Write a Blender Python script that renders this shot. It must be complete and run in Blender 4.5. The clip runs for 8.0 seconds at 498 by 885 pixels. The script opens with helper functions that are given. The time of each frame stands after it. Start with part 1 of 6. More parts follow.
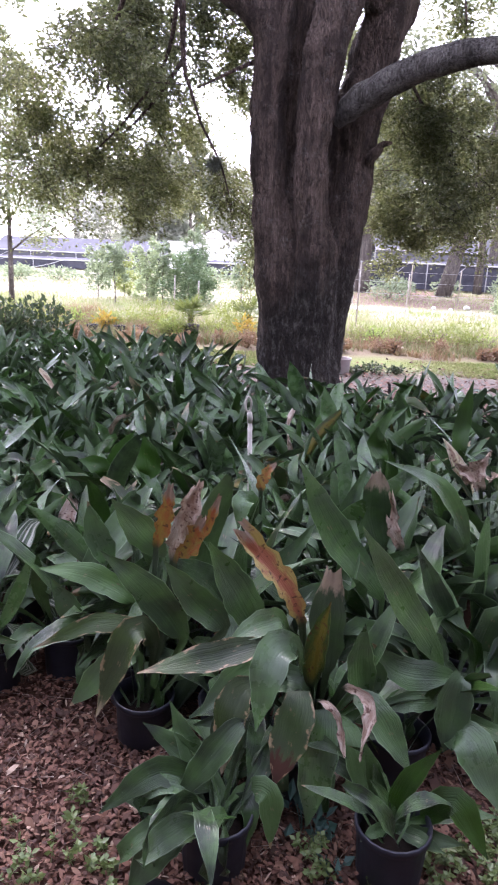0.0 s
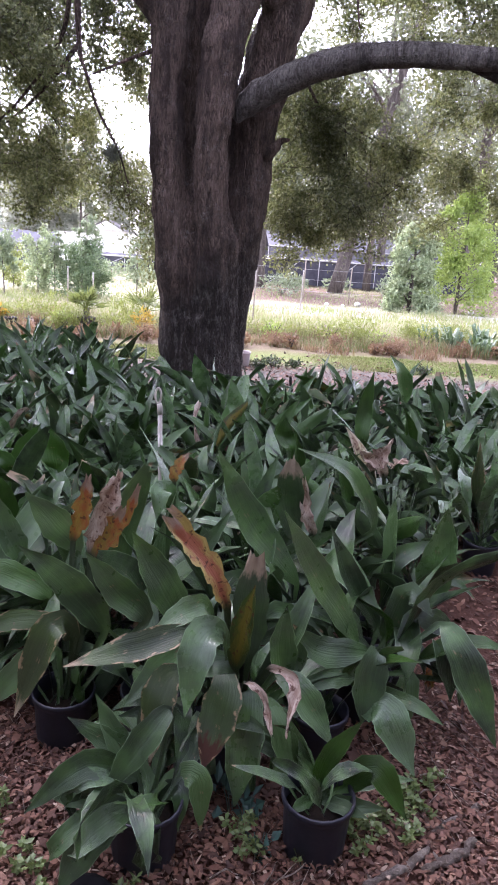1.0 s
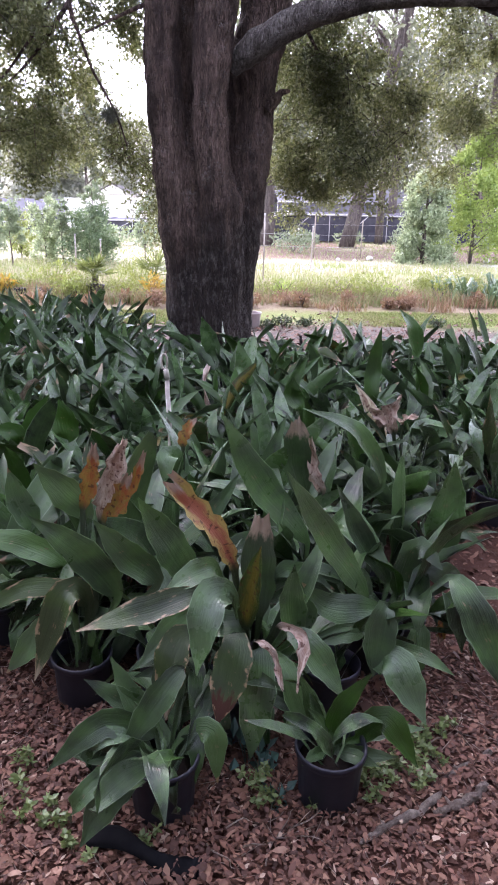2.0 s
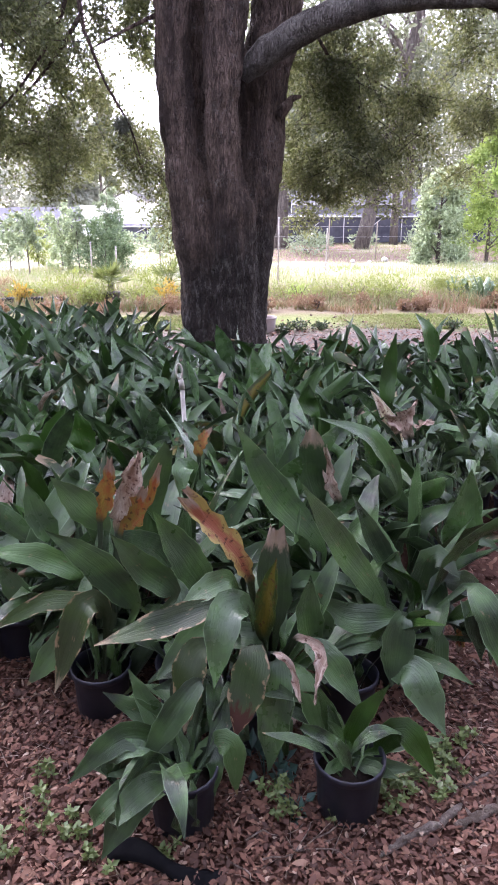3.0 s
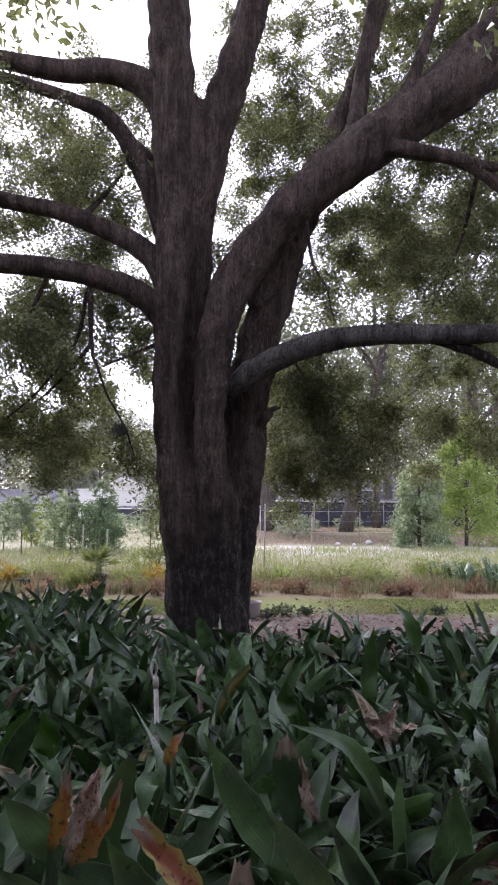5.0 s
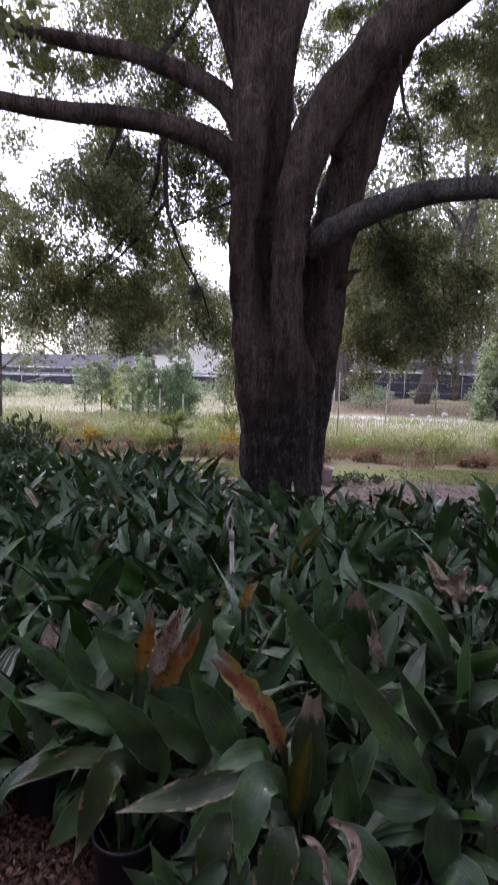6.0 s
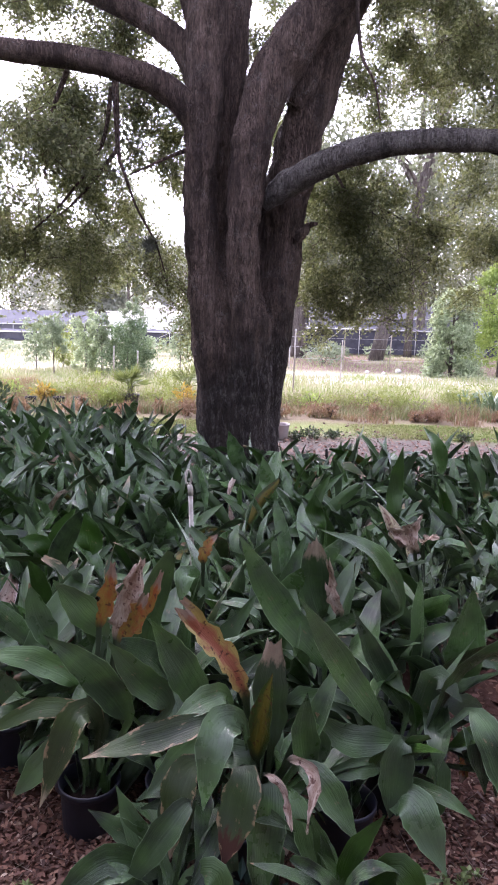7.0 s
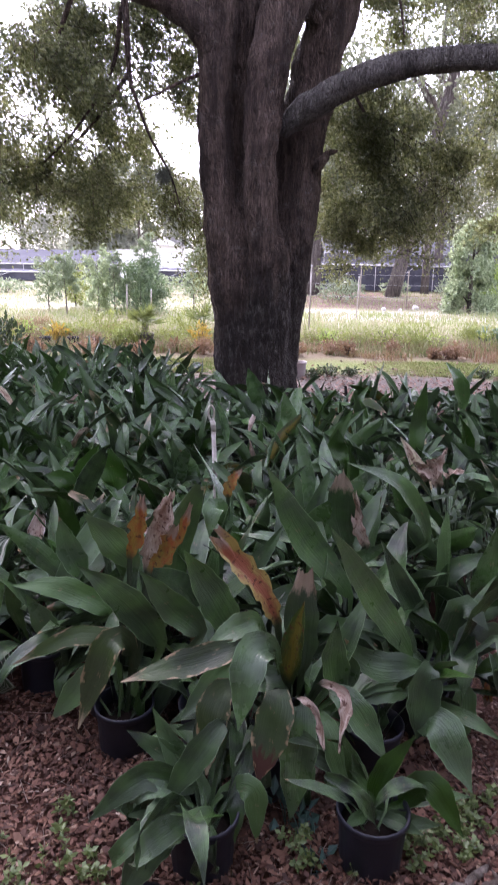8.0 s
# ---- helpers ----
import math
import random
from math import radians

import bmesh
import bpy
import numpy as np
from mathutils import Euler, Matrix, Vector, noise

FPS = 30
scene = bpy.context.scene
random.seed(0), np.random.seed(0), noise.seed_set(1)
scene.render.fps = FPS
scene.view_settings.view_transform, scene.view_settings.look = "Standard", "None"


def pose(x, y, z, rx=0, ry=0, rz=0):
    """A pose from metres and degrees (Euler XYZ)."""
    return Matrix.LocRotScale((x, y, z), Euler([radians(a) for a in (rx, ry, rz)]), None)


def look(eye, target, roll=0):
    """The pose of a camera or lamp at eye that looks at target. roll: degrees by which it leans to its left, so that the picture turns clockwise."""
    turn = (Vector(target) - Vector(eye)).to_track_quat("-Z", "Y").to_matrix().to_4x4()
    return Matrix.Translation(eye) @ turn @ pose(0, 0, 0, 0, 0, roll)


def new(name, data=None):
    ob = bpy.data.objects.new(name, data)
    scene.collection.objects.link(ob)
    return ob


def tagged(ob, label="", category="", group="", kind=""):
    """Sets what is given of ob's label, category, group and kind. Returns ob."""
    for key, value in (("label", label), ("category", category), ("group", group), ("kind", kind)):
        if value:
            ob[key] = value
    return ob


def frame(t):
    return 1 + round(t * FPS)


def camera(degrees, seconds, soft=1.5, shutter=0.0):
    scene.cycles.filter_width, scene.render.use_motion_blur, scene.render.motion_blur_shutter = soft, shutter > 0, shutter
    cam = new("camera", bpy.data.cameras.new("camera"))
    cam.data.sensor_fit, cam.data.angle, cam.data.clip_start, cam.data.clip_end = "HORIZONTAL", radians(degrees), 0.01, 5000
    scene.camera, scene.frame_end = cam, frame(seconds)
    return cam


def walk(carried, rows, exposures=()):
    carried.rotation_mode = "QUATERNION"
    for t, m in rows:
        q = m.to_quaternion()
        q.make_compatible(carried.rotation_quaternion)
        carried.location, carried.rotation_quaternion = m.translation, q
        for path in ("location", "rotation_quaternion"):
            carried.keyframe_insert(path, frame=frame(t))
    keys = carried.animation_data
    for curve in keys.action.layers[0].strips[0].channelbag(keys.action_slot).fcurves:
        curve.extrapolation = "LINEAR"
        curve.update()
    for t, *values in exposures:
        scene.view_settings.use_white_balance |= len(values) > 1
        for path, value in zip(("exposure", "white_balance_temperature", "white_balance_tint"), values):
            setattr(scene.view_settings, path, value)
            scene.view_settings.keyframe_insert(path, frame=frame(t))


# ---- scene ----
cam = camera(40.0, 8.0, 1.8, 0.2)
PATH = [
    (0, (0.0118, 0.0214, 1.4814), (-0.2947, 3.8569, 0.3882), 2.41),
    (0.5, (-0.0335, 0.0162, 1.4639), (0.0529, 3.8480, 0.3191), 3.30),
    (1, (-0.0533, -0.0020, 1.4653), (0.2449, 3.8349, 0.3750), 3.94),
    (1.5, (-0.0424, -0.0046, 1.4583), (0.0340, 3.8497, 0.3913), 1.29),
    (1.7, (-0.0245, -0.0080, 1.4610), (0.2005, 3.7790, 0.1928), 1.42),
    (2.8, (0.0014, -0.0042, 1.4981), (0.0677, 3.7652, 0.1611), -0.49),
    (3, (0.0014, -0.0065, 1.4985), (0.0937, 3.7767, 0.2030), -0.31),
    (3.5, (0.0000, 0.0000, 1.5000), (-0.0001, 3.7900, 0.2208), 0.05),
    (4, (0.0260, -0.0078, 1.5123), (0.2078, 3.8262, 0.3865), -1.11),
    (4.1, (0.0407, -0.0125, 1.5247), (0.2581, 3.8337, 0.4481), -0.65),
    (4.5, (0.0546, -0.0646, 1.5772), (0.5596, 3.9030, 1.5204), 0.50),
    (4.7, (0.0577, -0.0851, 1.5910), (0.4286, 3.8867, 1.8860), 0.59),
    (5.8, (0.0549, -0.0598, 1.5659), (-0.1470, 3.9322, 1.4138), -0.18),
    (6, (0.0411, -0.0440, 1.5517), (-0.2158, 3.9189, 1.0724), 1.36),
    (6.5, (0.0391, -0.0296, 1.5337), (-0.0712, 3.8732, 0.6639), 2.02),
    (7, (0.0297, -0.0499, 1.5380), (0.0389, 3.8849, 0.8187), 1.54),
    (7.5, (0.0022, -0.0556, 1.5287), (-0.1517, 3.8783, 0.8213), 1.62),
    (8, (-0.0142, -0.0369, 1.5077), (-0.0763, 3.8199, 0.4488), 0.87),
]
walk(cam, [(t, look(eye, target, roll)) for t, eye, target, roll in PATH],
     [(0.0, 2.89, 5980, 33), (1.5, 2.82, 5980, 33), (2.8, 2.98, 5980, 33), (3.5, 3.08, 5980, 33), (4.0, 2.86, 5980, 33), (4.5, 2.17, 6080, 27), (4.7, 1.97, 6080, 29), (5.8, 1.12, 6020, 30), (6.0, 1.48, 6020, 31), (6.5, 2.6, 6020, 35), (7.0, 2.66, 6020, 35), (8.0, 2.54, 6020, 35)])

# ---- light ----
world = bpy.data.worlds.new("overcast_sky")
scene.world = world
world.use_nodes = True
wt = world.node_tree
sky = wt.nodes.new("ShaderNodeTexSky")
sky.sky_type = "NISHITA"
sky.sun_disc = False
sky.sun_elevation = radians(48)
sky.sun_rotation = radians(-25)
sky.air_density, sky.dust_density = 1.0, 1.0
pale = wt.nodes.new("ShaderNodeHueSaturation")
pale.inputs["Saturation"].default_value = 0.34
wt.links.new(sky.outputs[0], pale.inputs["Color"])
wt.links.new(pale.outputs[0], wt.nodes["Background"].inputs[0])
wt.nodes["Background"].inputs[1].default_value = 0.15
sun = new("sun", bpy.data.lights.new("sun", "SUN"))
sun.data.energy, sun.data.angle, sun.data.color = 1.0, radians(20), (1.0, 0.96, 0.9)
sun.matrix_world = look((0, 0, 0), (math.sin(radians(25)) * 0.67, -math.cos(radians(25)) * 0.67, -0.74))


# ---- materials ----
class Mat:
    """A node material with its principled shader, and short ways to add nodes."""

    def __init__(self, name, rough=0.6, spec=0.5, metal=0.0):
        self.m = bpy.data.materials.new(name)
        self.m.use_nodes = True
        self.t = self.m.node_tree
        self.b = self.t.nodes["Principled BSDF"]
        self.b.inputs["Roughness"].default_value = rough
        self.b.inputs["Specular IOR Level"].default_value = spec
        self.b.inputs["Metallic"].default_value = metal

    def node(self, kind, **sockets):
        n = self.t.nodes.new(kind)
        for k, v in sockets.items():
            self.put(v, n.inputs[k])
        return n

    def put(self, v, socket):
        if hasattr(v, "is_output"):
            self.t.links.new(v, socket)
        elif isinstance(v, tuple) and len(v) == 3 and socket.type == "RGBA":
            socket.default_value = (*v, 1)
        else:
            socket.default_value = v

    def coord(self, which="Object"):
        return self.node("ShaderNodeTexCoord").outputs[which]

    def scaled(self, vec, x, y, z):
        n = self.node("ShaderNodeMapping")
        self.put(vec, n.inputs["Vector"])
        n.inputs["Scale"].default_value = (x, y, z)
        return n.outputs[0]

    def noise(self, vec, scale, detail=4.0, rough=0.55, distort=0.0):
        n = self.node("ShaderNodeTexNoise", Scale=scale, Detail=detail, Roughness=rough, Distortion=distort)
        self.put(vec, n.inputs["Vector"])
        return n.outputs["Fac"]

    def ramp(self, fac, *stops):
        n = self.node("ShaderNodeValToRGB", Fac=fac)
        e = n.color_ramp.elements
        while len(e) < len(stops):
            e.new(0.5)
        for el, (p, c) in zip(e, stops):
            el.position, el.color = p, (*(c if isinstance(c, tuple) else (c, c, c)), 1)
        return n.outputs[0]

    def mix(self, fac, a, b, blend="MIX"):
        n = self.node("ShaderNodeMix")
        n.data_type, n.blend_type = "RGBA", blend
        self.put(fac, n.inputs[0]), self.put(a, n.inputs[6]), self.put(b, n.inputs[7])
        return n.outputs[2]

    def math(self, op, a, b=0.0, clamp=False):
        n = self.node("ShaderNodeMath")
        n.operation, n.use_clamp = op, clamp
        self.put(a, n.inputs[0]), self.put(b, n.inputs[1])
        return n.outputs[0]

    def split(self, vec):
        n = self.node("ShaderNodeSeparateXYZ")
        self.put(vec, n.inputs[0])
        return n.outputs

    def bump(self, height, strength=0.5, distance=0.01):
        n = self.node("ShaderNodeBump", Height=height, Strength=strength, Distance=distance)
        self.t.links.new(n.outputs[0], self.b.inputs["Normal"])

    def color(self, c):
        self.put(c, self.b.inputs["Base Color"])

    def island(self):
        return self.node("ShaderNodeNewGeometry").outputs["Random Per Island"]

    def own(self):
        return self.node("ShaderNodeObjectInfo").outputs["Random"]

    def thin(self, colour, share):
        """Lets some light through, as a leaf does."""
        tr = self.node("ShaderNodeBsdfTranslucent")
        self.put(colour, tr.inputs["Color"])
        mx = self.node("ShaderNodeMixShader")
        mx.inputs[0].default_value = share
        out = self.t.nodes["Material Output"]
        self.t.links.new(self.b.outputs[0], mx.inputs[1])
        self.t.links.new(tr.outputs[0], mx.inputs[2])
        self.t.links.new(mx.outputs[0], out.inputs["Surface"])


def blade_material(name, dark, light, tip=None, tip_from=0.8, spots=None, rough=0.36, centred=False, edge=False, gloss=0.38, white=False, skew=1.0):
    """Long leaf: pleats along it, a paler midrib, blotches; tip: a withered colour from tip_from on; spots: a second colour in patches."""
    k = Mat(name, rough, gloss)
    uv = k.node("ShaderNodeUVMap").outputs[0]
    u, v, _ = k.split(uv)
    ob = k.coord("Object")
    own = k.own()
    base = k.mix(k.math("MULTIPLY", k.math("POWER", own, skew), 0.9), dark, light)
    fresh = k.ramp(k.math("FRACT", k.math("MULTIPLY", own, 17.3)), (0.68, 0.0), (0.95, 0.75))
    base = k.mix(fresh, base, (light[0] * 0.85, light[1] * 1.2, light[2] * 0.5))
    blot = k.noise(ob, 9, 3)
    base = k.mix(k.ramp(blot, (0.4, 0.0), (0.72, 0.9)), base, tuple(c * f for c, f in zip(light, (1.2, 1.6, 0.85) if light[1] > 1.25 * light[0] else (1.1, 1.05, 1.0))))
    stripe = k.noise(k.scaled(uv, 24, 0.7, 1), 1, 4, 0.75)
    base = k.mix(k.math("MULTIPLY", k.ramp(stripe, (0.46, 0.0), (0.70, 1.0)), 0.16), base, tuple(min(1, c * 2.1 + 0.008) for c in light))
    fine = k.noise(k.scaled(uv, 75, 1.6, 1), 1, 2, 0.6)
    base = k.mix(k.math("MULTIPLY", k.ramp(fine, (0.40, 1.0), (0.62, 0.0)), 0.15), base, tuple(c * 0.45 for c in dark))
    base = k.mix(k.math("MULTIPLY", k.ramp(k.noise(ob, 220, 2), (0.70, 0.0), (0.76, 1.0)), 0.5), base, tuple(min(1, c * 2.2 + 0.02) for c in light))
    dust = k.math("MULTIPLY", k.ramp(k.noise(ob, 7, 5, 0.7), (0.5, 0.0), (0.72, 0.36)), k.ramp(k.noise(k.scaled(uv, 30, 3, 1), 1, 3, 0.7), (0.35, 0.3), (0.65, 1.0)))
    base = k.mix(dust, base, tuple(c * 1.2 + e for c, e in zip(light, (0.028, 0.026, 0.018))))
    base = k.mix(k.ramp(k.noise(ob, 90, 2), (0.735, 0.0), (0.76, 0.6)), base, (0.10, 0.075, 0.045))
    scar = k.math("MULTIPLY", k.ramp(k.noise(k.scaled(uv, 3, 5, 1), 1.1, 5, 0.72), (0.60, 0.0), (0.67, 0.85)), k.ramp(k.math("FRACT", k.math("MULTIPLY", own, 5.7)), (0.55, 0.0), (0.6, 1.0)))
    base = k.mix(scar, base, k.mix(k.noise(ob, 40, 3), (0.10, 0.06, 0.032), (0.27, 0.21, 0.13)))
    sheen = k.math("ADD", rough - 0.05, k.math("MULTIPLY", k.noise(ob, 13, 4, 0.65), 0.22))
    k.put(sheen, k.b.inputs["Roughness"])
    if white:
        base = k.mix(k.ramp(k.noise(k.scaled(uv, 7, 0.25, 1), 1.4, 2, 0.5), (0.5, 0.0), (0.54, 0.95)), base, (0.42, 0.43, 0.36))
    if spots:
        patch = k.noise(k.scaled(uv, 2.2, 3.2, 1), 1.3, 5, 0.7, 0.6)
        if centred:
            away = k.math("ABSOLUTE", k.math("SUBTRACT", k.math("MULTIPLY", u, 2.0), 1.0))
            patch = k.math("SUBTRACT", k.math("ADD", patch, 0.22), k.math("MULTIPLY", away, 0.42))
        base = k.mix(k.ramp(patch, (0.38, 0.0), (0.62, 1.0)), base, spots)
        if spots[0] > spots[1]:
            base = k.mix(k.ramp(k.noise(ob, 60, 2), (0.58, 0.0), (0.66, 0.85)), base, (0.07, 0.022, 0.012))
    if tip:
        ragged = k.math("ADD", v, k.math("MULTIPLY", k.math("SUBTRACT", k.noise(k.scaled(uv, 2.6, 2.5, 1), 2, 5, 0.7), 0.5), 0.45))
        gone = k.ramp(ragged, (tip_from - 0.04, 0.0), (tip_from + 0.05, 1.0))
        brown = k.mix(k.noise(ob, 30, 4), tip, tuple(c * 0.55 for c in tip))
        base = k.mix(gone, base, brown)
        k.put(k.math("ADD", sheen, k.math("MULTIPLY", gone, 0.35)), k.b.inputs["Roughness"])
    else:
        dry = k.math("MULTIPLY", k.ramp(k.math("ADD", v, k.math("MULTIPLY", k.noise(ob, 14, 3), 0.12)), (0.985, 0.0), (1.03, 1.0)), k.ramp(own, (0.9, 0.0), (0.93, 1.0)))
        base = k.mix(dry, base, (0.20, 0.135, 0.075))
    if edge:
        rim = k.math("ABSOLUTE", k.math("SUBTRACT", k.math("MULTIPLY", u, 2.0), 1.0))
        rim = k.math("ADD", rim, k.math("MULTIPLY", k.math("SUBTRACT", k.noise(k.scaled(uv, 2, 5, 1), 1.5, 4), 0.55), 1.9))
        base = k.mix(k.ramp(rim, (0.80, 0.0), (0.95, 0.95)), base, k.mix(k.noise(ob, 25, 3), (0.16, 0.09, 0.045), (0.44, 0.34, 0.21)))
    else:
        rim = k.math("ABSOLUTE", k.math("SUBTRACT", k.math("MULTIPLY", u, 2.0), 1.0))
        base = k.mix(k.math("MULTIPLY", k.ramp(rim, (0.93, 0.0), (0.99, 0.8)), k.ramp(k.noise(k.scaled(uv, 1, 4, 1), 1.3, 3), (0.38, 0.1), (0.6, 1.0))), base, tuple(min(1, c * 3.0 + 0.03) for c in light))
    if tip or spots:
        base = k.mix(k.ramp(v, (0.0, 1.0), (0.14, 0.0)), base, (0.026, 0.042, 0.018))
    k.color(base)
    pleat = k.node("ShaderNodeTexWave", Scale=3.1, Distortion=2.2, Detail=2.0)
    k.put(k.scaled(uv, 1, 0.12, 1), pleat.inputs["Vector"])
    k.bump(k.math("ADD", k.math("MULTIPLY", pleat.outputs["Fac"], 0.05), k.math("ADD", k.math("MULTIPLY", k.noise(k.scaled(uv, 16, 0.6, 1), 1, 3, 0.7), 0.95), k.math("MULTIPLY", k.noise(ob, 11, 2), 1.6))), 0.5, 0.006)
    k.thin(base, 0.05)
    return k.m


GREEN = blade_material("aspidistra_green", (0.0085, 0.0165, 0.0075), (0.060, 0.089, 0.050), rough=0.25, gloss=0.38, skew=1.7)
BROAD = blade_material("aspidistra_broad_green", (0.034, 0.060, 0.028), (0.074, 0.115, 0.056), rough=0.24, gloss=0.5)
PALE = blade_material("aspidistra_pale_green", (0.030, 0.055, 0.026), (0.075, 0.118, 0.060), rough=0.22, gloss=0.6)
YOUNG = blade_material("aspidistra_young_green", (0.012, 0.031, 0.007), (0.028, 0.058, 0.012), rough=0.28)
STRIPED = blade_material("aspidistra_striped", (0.02, 0.04, 0.018), (0.03, 0.055, 0.025), rough=0.3, white=True)
GOLD = blade_material("aspidistra_gold_green", (0.016, 0.034, 0.008), (0.028, 0.05, 0.011), spots=(0.12, 0.10, 0.014), centred=True)
YELLOW = blade_material("aspidistra_yellowed", (0.30, 0.25, 0.06), (0.38, 0.31, 0.10), tip=(0.42, 0.32, 0.25), tip_from=0.92, spots=(0.30, 0.105, 0.06), rough=0.5, centred=True)
ORANGE = blade_material("aspidistra_orange_spotted", (0.11, 0.105, 0.02), (0.26, 0.19, 0.035), spots=(0.26, 0.07, 0.022), tip=(0.34, 0.24, 0.18), tip_from=0.8, rough=0.5)
SCORCHED = blade_material("aspidistra_scorched_tip", (0.016, 0.029, 0.011), (0.042, 0.057, 0.022), tip=(0.33, 0.26, 0.17), tip_from=0.9, rough=0.36, edge=True)
TORN = blade_material("aspidistra_torn_tip", (0.018, 0.034, 0.018), (0.042, 0.066, 0.037), tip=(0.40, 0.32, 0.24), tip_from=0.82, rough=0.38)
BROWNED = blade_material("aspidistra_browned", (0.022, 0.04, 0.018), (0.044, 0.064, 0.03), tip=(0.085, 0.034, 0.022), tip_from=0.68, rough=0.45, edge=True)
DRY = blade_material("aspidistra_dry", (0.34, 0.265, 0.21), (0.56, 0.46, 0.385), spots=(0.22, 0.13, 0.09), rough=0.75)
KINDS = {"green": GREEN, "pale": PALE, "broad": BROAD, "young": YOUNG, "gold": GOLD, "yellow": YELLOW, "orange": ORANGE, "scorched": SCORCHED, "brown": BROWNED, "dry": DRY, "torn": TORN}


def small_leaf_material(name, a, b, share=0.35, rough=0.4, lively=1.0):
    k = Mat(name, rough, 0.5)
    c = k.mix(k.math("POWER", k.island(), lively), a, b)
    c = k.mix(k.math("MULTIPLY", k.noise(k.coord("Object"), 0.9, 3), 0.7), c, tuple(x * 0.6 for x in a))
    k.color(c)
    k.thin(k.mix(0.5, c, (b[0] * 1.5, b[1] * 1.5, b[2])), share)
    return k.m


OAK_LEAF = small_leaf_material("oak_leaf", (0.024, 0.034, 0.015), (0.37, 0.40, 0.20), 0.36, 0.28, 2.0)
SAPLING_LEAF = small_leaf_material("sapling_leaf", (0.085, 0.13, 0.075), (0.42, 0.50, 0.36))
SHRUB_LEAF = small_leaf_material("shrub_leaf", (0.085, 0.13, 0.07), (0.66, 0.76, 0.54), 0.35, 0.3, 1.4)
BUSH_LEAF = small_leaf_material("green_bush_leaf", (0.04, 0.085, 0.04), (0.34, 0.45, 0.29), 0.35, 0.35, 1.3)
RUST_LEAF = small_leaf_material("rusty_weed_leaf", (0.17, 0.09, 0.06), (0.32, 0.21, 0.14))
OLIVE_LEAF = small_leaf_material("olive_weed_leaf", (0.10, 0.14, 0.035), (0.36, 0.41, 0.13))
BRIGHT_LEAF = small_leaf_material("bright_leaf", (0.14, 0.22, 0.05), (0.45, 0.56, 0.18), 0.4, 0.4, 1.3)
WOOD_LEAF = small_leaf_material("woodland_leaf", (0.075, 0.09, 0.06), (0.27, 0.30, 0.215), 0.4)
# distance haze put into the colour: a paler, greyer copy of the woodland leaf
HAZED_FAR_LEAF = small_leaf_material("hazed_far_leaf", (0.27, 0.29, 0.26), (0.50, 0.52, 0.47), 0.4)
MOSS_GREY = small_leaf_material("hanging_moss", (0.10, 0.11, 0.09), (0.18, 0.19, 0.16), 0.3, 0.9)
PALM_LEAF = small_leaf_material("palm_leaf", (0.10, 0.15, 0.05), (0.26, 0.30, 0.11))
STRAP_LEAF = small_leaf_material("strap_leaf", (0.09, 0.16, 0.08), (0.2, 0.28, 0.17), 0.2)
CROTON_LEAF = small_leaf_material("croton_leaf", (0.40, 0.22, 0.04), (0.5, 0.40, 0.08))
SEEDLING = small_leaf_material("seedling_leaf", (0.09, 0.14, 0.045), (0.22, 0.28, 0.10), 0.2)
CREEPER = small_leaf_material("creeper_leaf", (0.035, 0.085, 0.07), (0.06, 0.13, 0.105), 0.1)
WEED_LEAF = small_leaf_material("weed_leaf", (0.035, 0.06, 0.03), (0.075, 0.11, 0.05), 0.2)


def grass_material(name, straw, green, top):
    """Blades, some dry and some green, paler at their heads."""
    k = Mat(name, 0.7, 0.3)
    isl = k.island()
    pos = k.coord("Object")
    patch = k.noise(k.scaled(pos, 1, 1, 0.1), 0.8, 3)
    green_share = k.ramp(k.math("ADD", k.math("MULTIPLY", patch, 1.4), k.math("MULTIPLY", isl, 0.5)), (0.75, 0.0), (1.05, 1.0))
    c = k.mix(green_share, k.mix(isl, straw, tuple(x * 0.55 for x in straw)), green)
    v = k.split(k.node("ShaderNodeUVMap").outputs[0])[1]
    c = k.mix(k.ramp(v, (0.5, 0.0), (1.0, 0.75)), c, top)
    k.color(c)
    k.thin(c, 0.3)
    return k.m


WEEDS = grass_material("tall_weeds", (0.30, 0.18, 0.12), (0.17, 0.20, 0.08), (0.42, 0.40, 0.24))
PALE_GRASS = grass_material("pale_grass", (0.46, 0.42, 0.27), (0.29, 0.35, 0.125), (0.54, 0.51, 0.34))
RUSTY = grass_material("rusty_weeds", (0.29, 0.175, 0.115), (0.26, 0.20, 0.09), (0.45, 0.33, 0.21))
LAWN = grass_material("short_lawn", (0.26, 0.24, 0.11), (0.13, 0.19, 0.05), (0.34, 0.38, 0.14))


